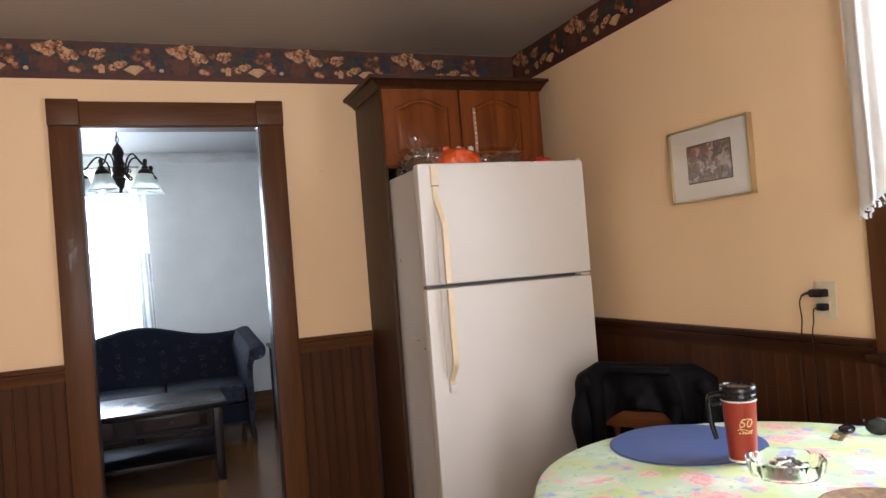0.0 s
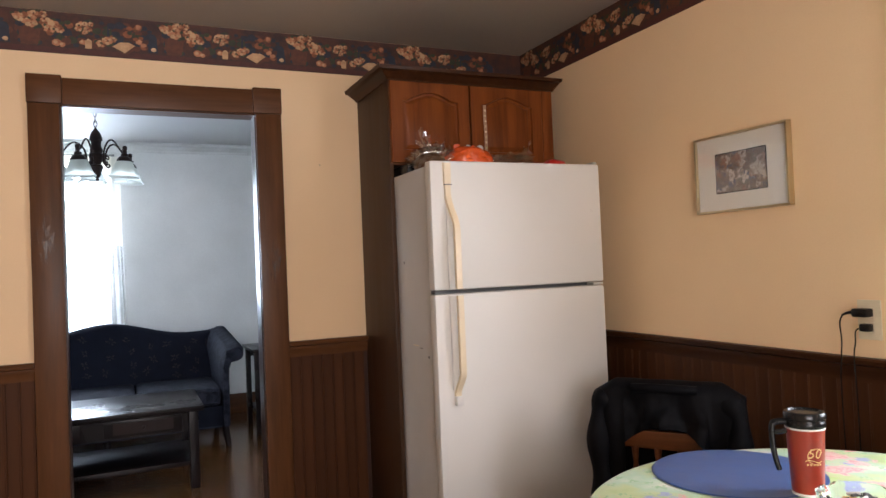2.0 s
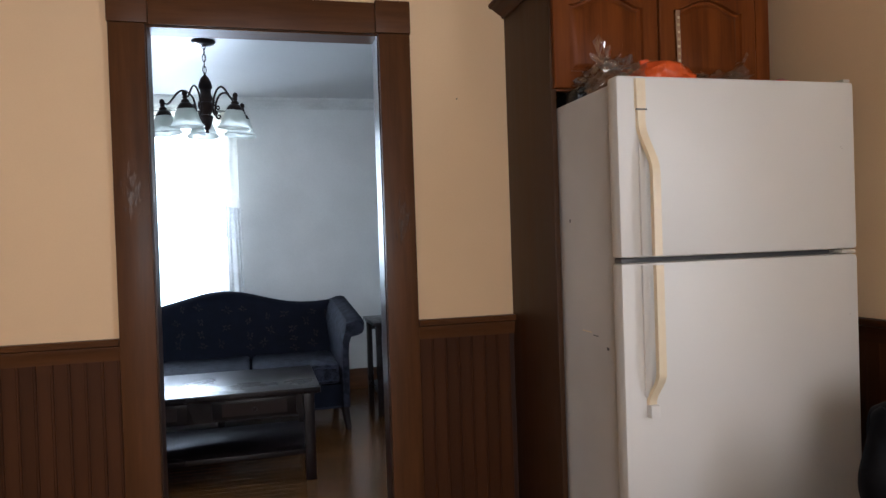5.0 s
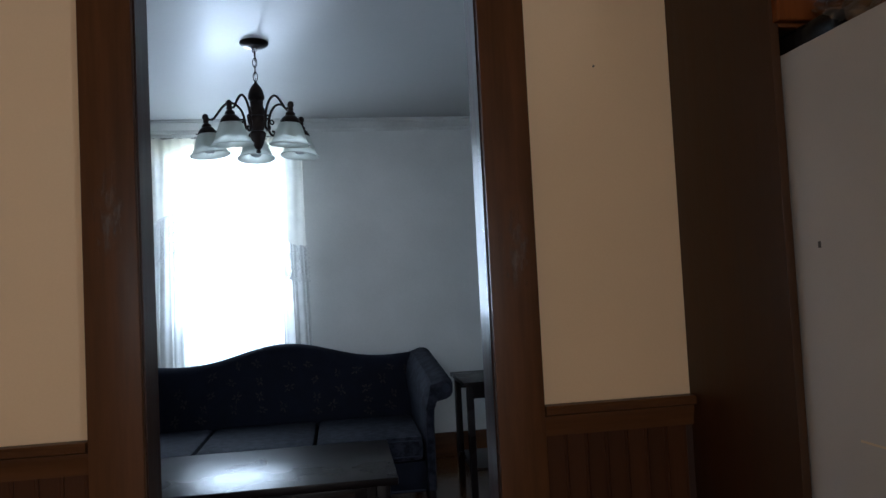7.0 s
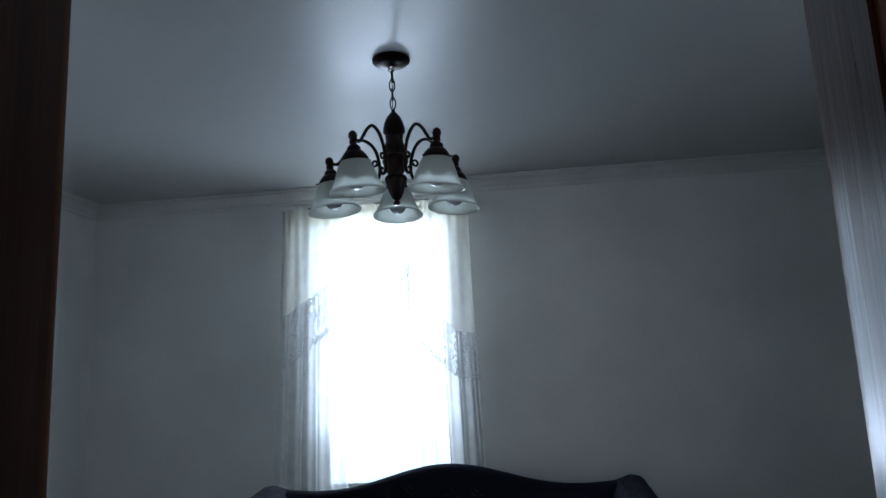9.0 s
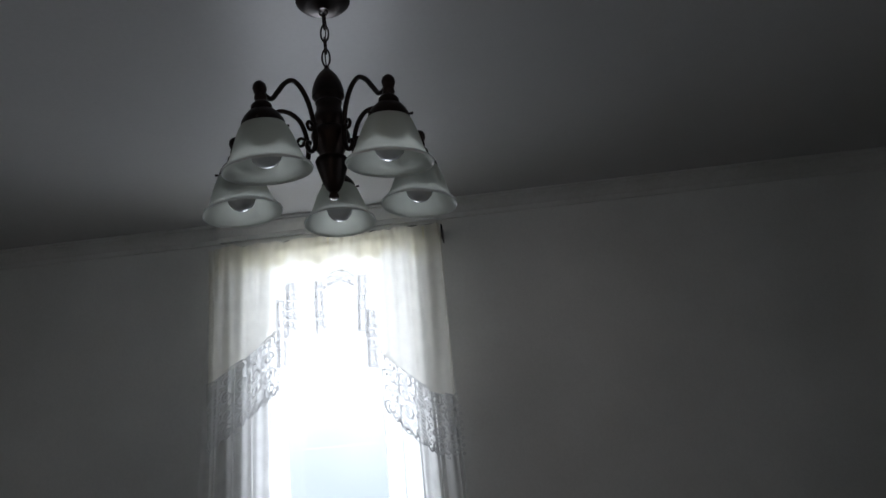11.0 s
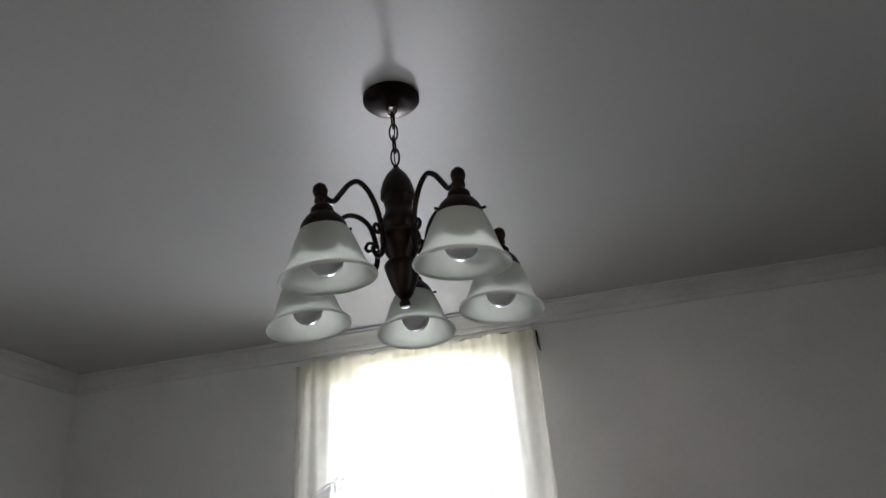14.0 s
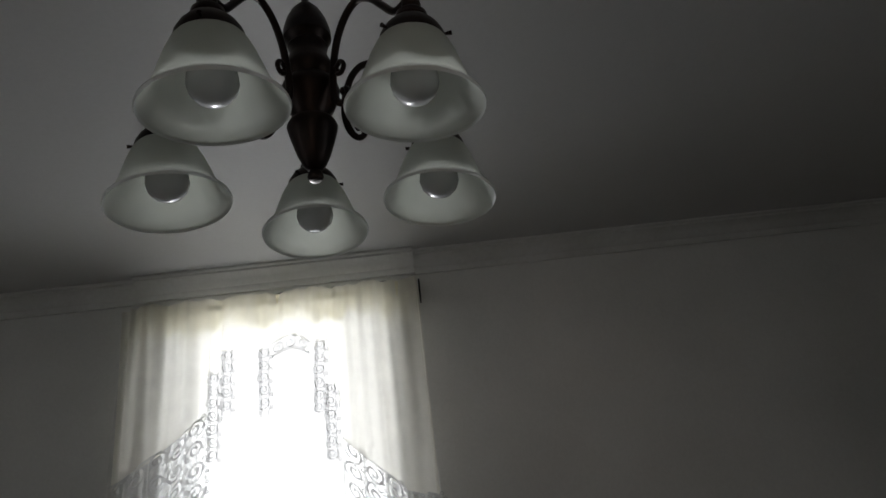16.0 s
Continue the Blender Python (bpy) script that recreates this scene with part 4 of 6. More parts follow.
part("film", blob(0.13, 0.11, 0.048, 0.5, 12, seed=6, sub=4), FILM, clear)
part("loop", sheet(lambda u, v: (0.05 + 0.05 * u + 0.01 * math.sin(v * 9), -0.03 + 0.02 * math.sin(u * 12), 0.055 + 0.085 * v * (0.3 + 0.7 * u) + 0.014 * math.sin(u * 15)), 14, 8), FILM, clear)
part("contents", blob(0.075, 0.06, 0.020, 0.2, 6, (0, 0, 0.001), seed=3), mat("dark_greens", (0.05, 0.05, 0.03), rough=0.6), clear)
redp = thing("snack_packet", "small red foil packet on a fridge", "food packet", pose(-0.245, -0.66, TOP))
part("pouch", blob(0.055, 0.05, 0.034, 0.25, 6, seed=8), REDF, redp)
pan = thing("baking_tray", "dark baking tray lying on a fridge", "tray", pose(-0.86, -0.46, TOP))
part("pan", boxed(-0.06, 0.10, -0.10, 0.12, 0.0, 0.045, bevel=0.012), BLACKP, pan)

# ---------------------------------------------------------------- picture, outlet, nail
pic = thing("framed_picture", "small framed print with wide cream mat and gold frame", "picture", pose(-0.001, -1.508, 1.585, 0, 0, -90))
PW, PH = 0.210, 0.143
part("backing", boxed(-PW + 0.004, PW - 0.004, -0.010, -0.001, -PH + 0.004, PH - 0.004), BLACKP, pic)
for x0, x1, z0, z1 in ((-PW, PW, PH - 0.008, PH), (-PW, PW, -PH, -PH + 0.008), (-PW, -PW + 0.008, -PH + 0.0082, PH - 0.0082), (PW - 0.008, PW, -PH + 0.0082, PH - 0.0082)):
    part("frame_rail", boxed(x0, x1, -0.026, -0.001, z0, z1, bevel=0.0025), GOLDF, pic)
part("mat_board", boxed(-PW + 0.007, PW - 0.007, -0.014, -0.0105, -PH + 0.007, PH - 0.007), MATB, pic)
part("print_edge", boxed(-0.116, 0.116, -0.0148, -0.0142, -0.074, 0.074), BLACKP, pic)
part("print", boxed(-0.113, 0.113, -0.0158, -0.0150, -0.071, 0.071), ART, pic, "dark colourful print of plain shapes")
part("glass", boxed(-PW + 0.0085, PW - 0.0085, -0.0195, -0.0185, -PH + 0.0085, PH - 0.0085), PICGLASS, pic)

outlet = thing("wall_outlet", "ivory duplex wall outlet with two black plugs", "outlet", pose(-0.0005, -1.956, 1.072, 0, 0, -90))
part("cover_plate", boxed(-0.037, 0.037, -0.006, 0, -0.060, 0.060, bevel=0.003), PLATE, outlet)
for s in (-1, 1):
    part("socket", boxed(-0.017, 0.017, -0.0085, -0.0055, s * 0.0225 - 0.015, s * 0.0225 + 0.015, bevel=0.004), PLATE, outlet)


def cord(name, label, where, big, drop):
    ob = thing(name, label, "power cord", where)
    if big:
        part("plug", boxed(-0.030, 0.018, -0.046, -0.0095, -0.013, 0.013, bevel=0.006), BLACKP, ob)
        part("strain_relief", tube(smooth_line([(-0.028, -0.030, 0), (-0.05, -0.030, -0.002), (-0.072, -0.028, -0.010)]), lambda t: 0.006 - 0.003 * t), BLACKP, ob)
        pts = [(-0.070, -0.028, -0.009), (-0.082, -0.026, -0.035), (-0.080, -0.024, -0.09), (-0.072, -0.040, -0.14), (-0.075, -0.042, -0.30), (-0.06, -0.035, -drop)]
    else:
        part("plug", boxed(-0.016, 0.016, -0.034, -0.0095, -0.012, 0.012, bevel=0.006), BLACKP, ob)
        pts = [(-0.012, -0.026, 0), (-0.030, -0.027, -0.012), (-0.034, -0.026, -0.05), (-0.030, -0.040, -0.10), (-0.024, -0.042, -0.30), (-0.028, -0.035, -drop)]
    part("cable", tube(smooth_line(pts), 0.0021), BLACKP, ob)


cord("charger_cord", "black charger plug with a hanging cord", pose(-0.0005, -1.956, 1.0945, 0, 0, -90), True, 1.08)
cord("lamp_cord", "small black plug with a hanging cord", pose(-0.0005, -1.956, 1.0495, 0, 0, -90), False, 1.04)
nail = thing("nail", "small dark nail in a cream wall", "nail", pose(-1.162, -0.0005, 1.80, 90, 0, 0))
part("shank", lathe([(0, 0), (0.0016, 0), (0.0014, 0.006), (0.0024, 0.0065), (0.0024, 0.0075), (0, 0.008)], 10), GASKET, nail)

# ---------------------------------------------------------------- kitchen side window, casing and curtain
kwin = tagged(new("window_2"), "kitchen window with dark stained casing", "window", kind="structure")
for y0, y1 in ((KY1 - 0.003, KY1 + 0.112), (KY0 - 0.112, KY0 + 0.003)):
    part("casing", boxed(-0.022, -0.001, y0, y1, KZ0 - 0.03, KZ1 + 0.003, bevel=0.003), DARKW, kwin)
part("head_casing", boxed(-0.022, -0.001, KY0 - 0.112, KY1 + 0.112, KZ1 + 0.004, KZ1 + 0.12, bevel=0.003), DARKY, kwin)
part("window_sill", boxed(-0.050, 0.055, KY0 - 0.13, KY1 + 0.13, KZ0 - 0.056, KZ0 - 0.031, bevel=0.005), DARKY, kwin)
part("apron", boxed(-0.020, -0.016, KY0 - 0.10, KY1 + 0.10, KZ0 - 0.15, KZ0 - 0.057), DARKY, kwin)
for z0, z1 in ((KZ0, 1.53), (1.50, KZ1)):
    sash = part("sash", boxed(0.062, 0.092, KY0 + 0.001, KY0 + 0.04, z0, z1), DARKW, kwin)
    part("stile", boxed(0.062, 0.092, KY1 - 0.04, KY1 - 0.001, z0, z1), DARKW, sash)
    part("rail", boxed(0.064, 0.090, KY0 + 0.041, KY1 - 0.041, z0, z0 + 0.04), DARKY, sash)
    part("rail", boxed(0.064, 0.090, KY0 + 0.041, KY1 - 0.041, z1 - 0.04, z1), DARKY, sash)
    pn = part("pane", boxed(0.075, 0.079, KY0 + 0.041, KY1 - 0.041, z0 + 0.041, z1 - 0.041), PANE, sash)
    pn.visible_shadow = False
kc = thing("kitchen_curtain", "white cotton curtain with a cutwork hem at a kitchen window", "curtain", pose(-0.05, -2.13, 0))
part("rod", tube([(0.03, -0.01, 2.19), (-0.008, -0.01, 2.19), (-0.010, -0.03, 2.19), (-0.010, -1.09, 2.19), (0.03, -1.11, 2.19)], 0.006), WHITEP, kc)


def kpanel(y_a, y_b, z_lo, z_lo2):
    def f(u, v):
        yy = y_a + (y_b - y_a) * u
        zz = 2.215 - (2.215 - (z_lo + (z_lo2 - z_lo) * u)) * v
        return (-0.012 - 0.012 * math.sin(u * 34 + v) * (0.4 + 0.6 * v) - 0.006 * v, yy - 0.022 * v * (1 - u), zz)
    return f


part("panel", sheet(kpanel(-0.005, -0.30, 1.335, 1.52), 60, 24), KSHEER, kc)
part("panel", sheet(kpanel(-1.10, -0.75, 1.335, 1.52), 60, 24), KSHEER, kc)
part("hem", sheet(lambda u, v: (-0.030 - 0.010 * math.sin(u * 34), -0.025 - 0.26 * u, 1.335 + 0.19 * u - 0.035 * v + 0.006 * math.sin(u * 40) * v), 60, 3), LACE, kc, "cutwork lace hem")

# ---------------------------------------------------------------- kitchen table and what lies on it
TZ, TX, TY, TR = 0.757, -0.73, -2.44, 0.545
table = thing("kitchen_table", "round wooden pedestal kitchen table", "table", pose(TX, TY, 0))
part("tabletop", lathe([(0, TZ - 0.030), (TR - 0.01, TZ - 0.030), (TR, TZ - 0.024), (TR, TZ - 0.010), (TR - 0.006, TZ - 0.004), (0, TZ - 0.004)], 64), CHAIRW, table)
part("pedestal", lathe([(0, 0.10), (0.09, 0.10), (0.10, 0.16), (0.06, 0.24), (0.045, 0.40), (0.07, 0.55), (0.06, 0.66), (0.14, 0.70), (0.14, TZ - 0.031), (0, TZ - 0.031)], 24), CHAIRW, table)
for k in range(4):
    a = math.tau * k / 4 + 0.5
    part("leg", tube(smooth_line([(0.05 * math.cos(a), 0.05 * math.sin(a), 0.16), (0.2 * math.cos(a), 0.2 * math.sin(a), 0.13), (0.34 * math.cos(a), 0.34 * math.sin(a), 0.035)]), lambda t: 0.035 - 0.008 * t), CHAIRW, table)
cloth = thing("tablecloth", "bright green floral oilcloth hanging over a round table", "tablecloth", pose(TX, TY, TZ))
CP = [(0, 0.0), (TR * 0.5, 0.0), (TR * 0.8, 0.0), (TR - 0.01, 0.0), (TR + 0.003, -0.004), (TR + 0.008, -0.018)] + [(TR + 0.010 + 0.012 * k, -0.018 - 0.045 * k) for k in range(1, 6)]
cbm = lathe(CP, 96)
for v in cbm.verts:
    if v.co.z < -0.02:
        ang = math.atan2(v.co.y, v.co.x)
        k = 1 + 0.16 * (-v.co.z) / 0.24 * math.sin(ang * 14 + 1.0) * (0.7 + 0.3 * math.sin(ang * 5))
        v.co.x *= k
        v.co.y *= k
part("cloth", cbm, CLOTH, cloth)
pm = thing("placemat", "round woven blue placemat on a tablecloth", "placemat", pose(-0.705, -2.085, TZ + 0.0005))
pbm = lathe([(0, 0), (0.196, 0), (0.199, 0.0015), (0.196, 0.0035)] + [(0.19 - 0.0095 * k, 0.003 + (0.0012 if k % 2 else 0)) for k in range(20)] + [(0, 0.0035)], 64)
part("mat", pbm, BLUEMAT, pm)

mug = thing("travel_mug", "red travel mug with black lid and handle on a table", "mug", pose(-0.703, -2.281, TZ + 0.0045, 0, 0, 0))
part("cup", lathe([(0, 0.002), (0.034, 0.002), (0.036, 0.006), (0.0375, 0.02), (0.0440, 0.163), (0.0445, 0.167), (0.042, 0.167), (0.042, 0.163), (0, 0.161)], 36), RED, mug)
part("base_ring", lathe([(0.030, 0), (0.0365, 0), (0.0372, 0.005), (0.0366, 0.0062), (0.034, 0.0065)], 36), WHITEP, mug)
part("rim", lathe([(0.0420, 0.1675), (0.0458, 0.1675), (0.0460, 0.1715), (0.0420, 0.1715)], 36), WHITEP, mug)
part("lid", lathe([(0, 0.1718), (0.0450, 0.1718), (0.0465, 0.176), (0.0465, 0.186), (0.0450, 0.188), (0.0450, 0.191), (0.0485, 0.193), (0.0490, 0.203), (0.0455, 0.210), (0.040, 0.2115), (0.037, 0.207), (0, 0.206)], 36), BLACKP, mug, "glossy black plastic lid")
MUG_TO = math.atan2(-0.73, -0.69)
HA = MUG_TO - radians(82)
hd = Vector((math.cos(HA), math.sin(HA), 0))
hpts = [(0.044, 0.184), (0.060, 0.184), (0.072, 0.181), (0.077, 0.170), (0.077, 0.140), (0.075, 0.110), (0.070, 0.082), (0.064, 0.060)]
hw = Vector((-hd.y, hd.x, 0))
hbm, hrows = bmesh.new(), []
hline = smooth_line([hd * r + Vector((0, 0, z)) for r, z in hpts], 5)
for i, q in enumerate(hline):
    d = (hline[min(i + 1, len(hline) - 1)] - hline[max(i - 1, 0)]).normalized()
    t = i / (len(hline) - 1)
    wide, deep, off = 0.0115 - 0.003 * t, 0.0090 - 0.0025 * t, d.cross(hw)
    hrows.append([hbm.verts.new(q + hw * wide * math.cos(a) + off * deep * math.sin(a)) for a in [math.tau * (k + 0.5) / 10 for k in range(10)]])
for a, b in zip(hrows, hrows[1:]):
    for k in range(10):
        hbm.faces.new((a[k], a[(k + 1) % 10], b[(k + 1) % 10], b[k]))
hbm.faces.new(hrows[0][::-1])
hbm.faces.new(hrows[-1])
part("handle", hbm, BLACKP, mug, "open-ended black handle")
part("handle_bridge", tube([hd * 0.042 + Vector((0, 0, 0.160)), hd * 0.076 + Vector((0, 0, 0.156))], 0.0065, 8), BLACKP, mug)


def wrapped(me, radius_at, angle, z):
    """Bends a flat mesh (x along, y up) round an upright cup."""
    for v in me.vertices:
        a = angle + v.co.x / radius_at(z + v.co.y)
        r = radius_at(z + v.co.y) + 0.0006 + v.co.z
        v.co = Vector((r * math.cos(a), r * math.sin(a), z + v.co.y))


def lettering(text, size):
    c = bpy.data.curves.new("lettering", "FONT")
    c.body, c.size, c.align_x, c.shear = text, size, "CENTER", 0.25
    tmp = bpy.data.objects.new("lettering", c)
    scene.collection.objects.link(tmp)
    bpy.context.view_layer.update()
    me = bpy.data.meshes.new_from_object(tmp.evaluated_get(bpy.context.evaluated_depsgraph_get()))
    bpy.data.objects.remove(tmp)
    return me


cup_r = lambda z: 0.0371 + (z - 0.006) * 0.0440
num = lettering("50", 0.034)
wrapped(num, cup_r, MUG_TO + radians(16), 0.100)
num.materials.clear()
num.materials.append(GOLDP)
ob = new("number", num)
ob.parent = mug
tagged(ob, "gold number 50")
swash = bmesh.new()


def gold_stroke(points, half):
    """A thin printed stroke on the cup through (along, height) pairs."""
    rows = []
    for i, (q, zz) in enumerate(points):
        q0, z0 = points[max(i - 1, 0)]
        q1, z1 = points[min(i + 1, len(points) - 1)]
        d = math.hypot(q1 - q0, z1 - z0) or 1.0
        nx, nz = -(z1 - z0) / d * half, (q1 - q0) / d * half
        rows.append([swash.verts.new(((cup_r(zz + k * nz) + 0.0007) * math.cos(MUG_TO + radians(16) + (q + k * nx) / 0.041), (cup_r(zz + k * nz) + 0.0007) * math.sin(MUG_TO + radians(16) + (q + k * nx) / 0.041), zz + k * nz)) for k in (-1, 1)])
    for a, b in zip(rows, rows[1:]):
        swash.faces.new((a[0], b[0], b[1], a[1]))


gold_stroke([(0.004 + 0.018 * math.cos(0.4 + 5.2 * i / 24), 0.104 + 0.018 * math.sin(0.4 + 5.2 * i / 24) * 1.1) for i in range(25)], 0.0009)
gold_stroke([(-0.020 + 0.040 * i / 12, 0.092 + 0.003 * math.sin(i * 0.5)) for i in range(13)], 0.0010)
for k in range(5):
    gold_stroke([(-0.017 + 0.0075 * k, 0.0835), (-0.0125 + 0.0075 * k, 0.0838)], 0.0022)
part("print_band", swash, GOLDP, mug, "gold swash and lettering bars")
mug.scale = (0.88, 0.88, 0.85)

ash = thing("ashtray", "round pressed-glass ashtray full of cigarette ends", "ashtray", pose(-0.703, -2.405, TZ + 0.0005))
abm = lathe([(0, 0.004), (0.060, 0.004), (0.066, 0.010), (0.071, 0.036), (0.075, 0.040), (0.081, 0.038), (0.082, 0.033), (0.077, 0.008), (0.070, 0.0), (0, 0.0)], 48)
for v in abm.verts:
    r = math.hypot(v.co.x, v.co.y)
    if r > 0.064:
        a = math.atan2(v.co.y, v.co.x)
        k = 1 + 0.030 * math.sin(a * 12)
        v.co.x *= k
        v.co.y *= k
        if v.co.z > 0.03:
            v.co.z -= 0.008 * max(0, math.cos(a * 4)) ** 8
part("bowl", abm, ASHGLASS, ash, "clear ribbed pressed glass").visible_shadow = False
part("ash_heap", blob(0.040, 0.040, 0.009, 0.4, 9, (0, 0, 0.0045), seed=5), ASH, ash)
rnd = random.Random(3)
for k in range(26):
    a, r = rnd.random() * 6.28, 0.040 * rnd.random() ** 0.6
    m = pose(r * math.cos(a), r * math.sin(a), 0.016 + 0.010 * rnd.random(), rnd.uniform(70, 105), 0, rnd.uniform(0, 360))
    part("cigarette_end", lathe([(0, -0.012), (0.0037, -0.012), (0.0038, 0.012), (0.0030, 0.014), (0, 0.014)], 8), BUTT if k % 5 == 0 else (PAPERW if k % 5 == 1 else ASH), ash, at=m)

gl = thing("sunglasses", "black sunglasses lying on a tablecloth", "sunglasses", pose(-0.258, -2.335, TZ + 0.0005, 0, 0, -48))
for s in (-1, 1):
    lens = lathe([(0, 0), (0.020, 0.0006), (0.024, 0.002), (0.027, 0.006), (0.024, 0.009), (0, 0.010)], 20)
    for v in lens.verts:
        v.co = Vector((v.co.x * 1.15 + s * 0.032, -v.co.z - 0.002, v.co.y * 0.85 + 0.0225))
    part("lens", lens, BLACKP, gl, "glossy black lens")
    part("temple", tube(smooth_line([(s * 0.063, -0.002, 0.036), (s * 0.067, 0.04, 0.032), (s * 0.066, 0.10, 0.016), (s * 0.060, 0.135, 0.003)]), 0.0032), BLACKP, gl)
part("bridge", tube(smooth_line([(-0.012, -0.006, 0.030), (0, -0.008, 0.034), (0.012, -0.006, 0.030)]), 0.003), BLACKP, gl)
keys = thing("key_ring", "black car key with ring on a tablecloth", "keys", pose(-0.340, -2.262, TZ + 0.0005, 0, 0, 30))
part("fob", blob(0.034, 0.020, 0.010, 0.05, 3, (0.03, 0, 0), seed=1), BLACKP, keys)
part("ring", tube([(-0.012 + 0.014 * math.cos(math.tau * k / 20), 0.014 * math.sin(math.tau * k / 20), 0.004) for k in range(20)], 0.0012, 6, closed=True), GOLDF, keys)
part("key", boxed(-0.070, -0.018, -0.006, 0.006, 0.0005, 0.003, bevel=0.001), GOLDF, keys)
part("leather_tab", boxed(-0.062, -0.020, 0.008, 0.026, 0.0005, 0.004, bevel=0.001), STRAW, keys)
coaster = thing("straw_mat", "round woven brown straw mat on a tablecloth", "mat", pose(-0.735, -2.665, TZ + 0.0005))
sbm = lathe([(0, 0), (0.118, 0), (0.122, 0.004)] + [(0.118 - 0.008 * k, 0.008 + (0.003 if k % 2 else 0)) for k in range(14)] + [(0, 0.009)], 48)
part("weave", sbm, STRAW, coaster)

# ---------------------------------------------------------------- chair with a leather jacket over its back
chair_at = Vector((-0.345, -1.44, 0))
chair = thing("dining_chair", "brown wooden dining chair pushed up to a table", "chair", pose(*chair_at, 0, 0, -56))
for s in (-1, 1):
    part("back_post", tube(smooth_line([(s * 0.195, 0.03, 0), (s * 0.19, 0.0, 0.45), (s * 0.185, 0.02, 0.805)]), lambda t: 0.019 - 0.004 * t, 10), CHAIRW, chair)
    part("front_leg", lathe([(0, 0), (0.014, 0), (0.020, 0.10), (0.016, 0.14), (0.023, 0.28), (0.022, 0.44), (0, 0.44)], 14, at=(s * 0.19, -0.38, 0)), CHAIRW, chair)
part("seat", boxed(-0.215, 0.215, -0.41, 0.01, 0.435, 0.462, bevel=0.010), CHAIRW, chair)
part("top_rail", prism([(-0.195, 0.78), (0.195, 0.78), (0.19, 0.818), (0.10, 0.832), (-0.10, 0.832), (-0.19, 0.818)], 0.005, 0.028, bevel=0.003), CHAIRW, chair)
part("mid_rail", boxed(-0.18, 0.18, -0.018, 0.012, 0.620, 0.682, bevel=0.004), CHAIRW, chair)
for k in range(4):
    part("spindle", lathe([(0, 0.46), (0.008, 0.46), (0.013, 0.53), (0.008, 0.56), (0.014, 0.62), (0.008, 0.640), (0, 0.640)], 12, at=(-0.12 + 0.08 * k, 0.010, 0)), CHAIRW, chair)
for z in (0.16, 0.26):
    part("stretcher", tube([(-0.19, -0.38, z), (0.19, -0.38, z)], 0.010), CHAIRW, chair)
jacket = thing("leather_jacket", "black leather jacket draped over a chair back", "jacket", pose(chair_at.x, chair_at.y, -0.022, 0, 0, -56))


def drape(u, v):
    """Over the top rail: v runs from the front hem over the rail to the rear hem."""
    xx = (u - 0.5) * (0.50 + 0.03 * math.sin(v * 6))
    edge = abs(u - 0.5) * 2
    shoulder = 0.045 * max(0, edge - 0.70) / 0.3
    a = (v - 0.42) * 6.0
    fold = 0.022 * noise.noise(Vector((u * 8, v * 5, 0.3))) + 0.010 * math.sin(u * 23 + v * 4) + 0.008 * noise.noise(Vector((u * 20, v * 12, 1.3)))
    if v < 0.36:
        d = (0.36 - v) / 0.36
        drop = 0.10 + (0.40 if edge > 0.55 else 0.025 + 0.06 * (edge / 0.55) ** 2)
        return (xx, -0.030 - 0.020 * d + fold * (0.3 + d), 0.850 - shoulder - drop * d)
    if v < 0.52:
        t = (v - 0.36) / 0.16
        return (xx, -0.030 + 0.095 * t + fold * 0.3, 0.850 + 0.030 * math.sin(math.pi * t) - shoulder)
    d = (v - 0.52) / 0.48
    return (xx * (1 + 0.06 * d), 0.065 + 0.020 * d + fold * (0.3 + d), 0.850 - shoulder - 0.52 * d + 0.02 * math.sin(u * 9) * d)


jb = sheet(drape, 56, 48)
part("shell", jb, LEATHER, jacket)
for s in (-1, 1):
    part("sleeve", tube(smooth_line([(s * 0.205, 0.0, 0.826), (s * 0.236, -0.012, 0.765), (s * 0.238, -0.035, 0.64), (s * 0.222, -0.055, 0.50), (s * 0.225, -0.05, 0.37)], 7),
                        lambda t: 0.034 + 0.007 * math.sin(t * 17) + 0.006 * t, 14), LEATHER, jacket)
part("collar", tube(smooth_line([(-0.11, -0.03, 0.854), (-0.05, -0.045, 0.858), (0.05, -0.045, 0.858), (0.11, -0.03, 0.854)]), 0.016, 10), LEATHER, jacket)

# ---------------------------------------------------------------- parlour window, curtains
win = tagged(new("window_1"), "tall sash window behind sheer curtains", "window", kind="structure")
for x0, x1 in ((WX0 - 0.11, WX0 + 0.002), (WX1 - 0.002, WX1 + 0.11)):
    part("casing", boxed(x0, x1, NY - 0.020, NY - 0.001, WZ0, WZ1 + 0.002, bevel=0.003), MOULD, win)
part("head_casing", boxed(WX0 - 0.12, WX1 + 0.12, NY - 0.024, NY - 0.001, WZ1 + 0.003, WZ1 + 0.078, bevel=0.004), MOULD, win)
part("window_sill", boxed(WX0 - 0.13, WX1 + 0.13, NY - 0.06, NY + 0.03, WZ0 - 0.03, WZ0 - 0.001, bevel=0.006), MOULD, win)
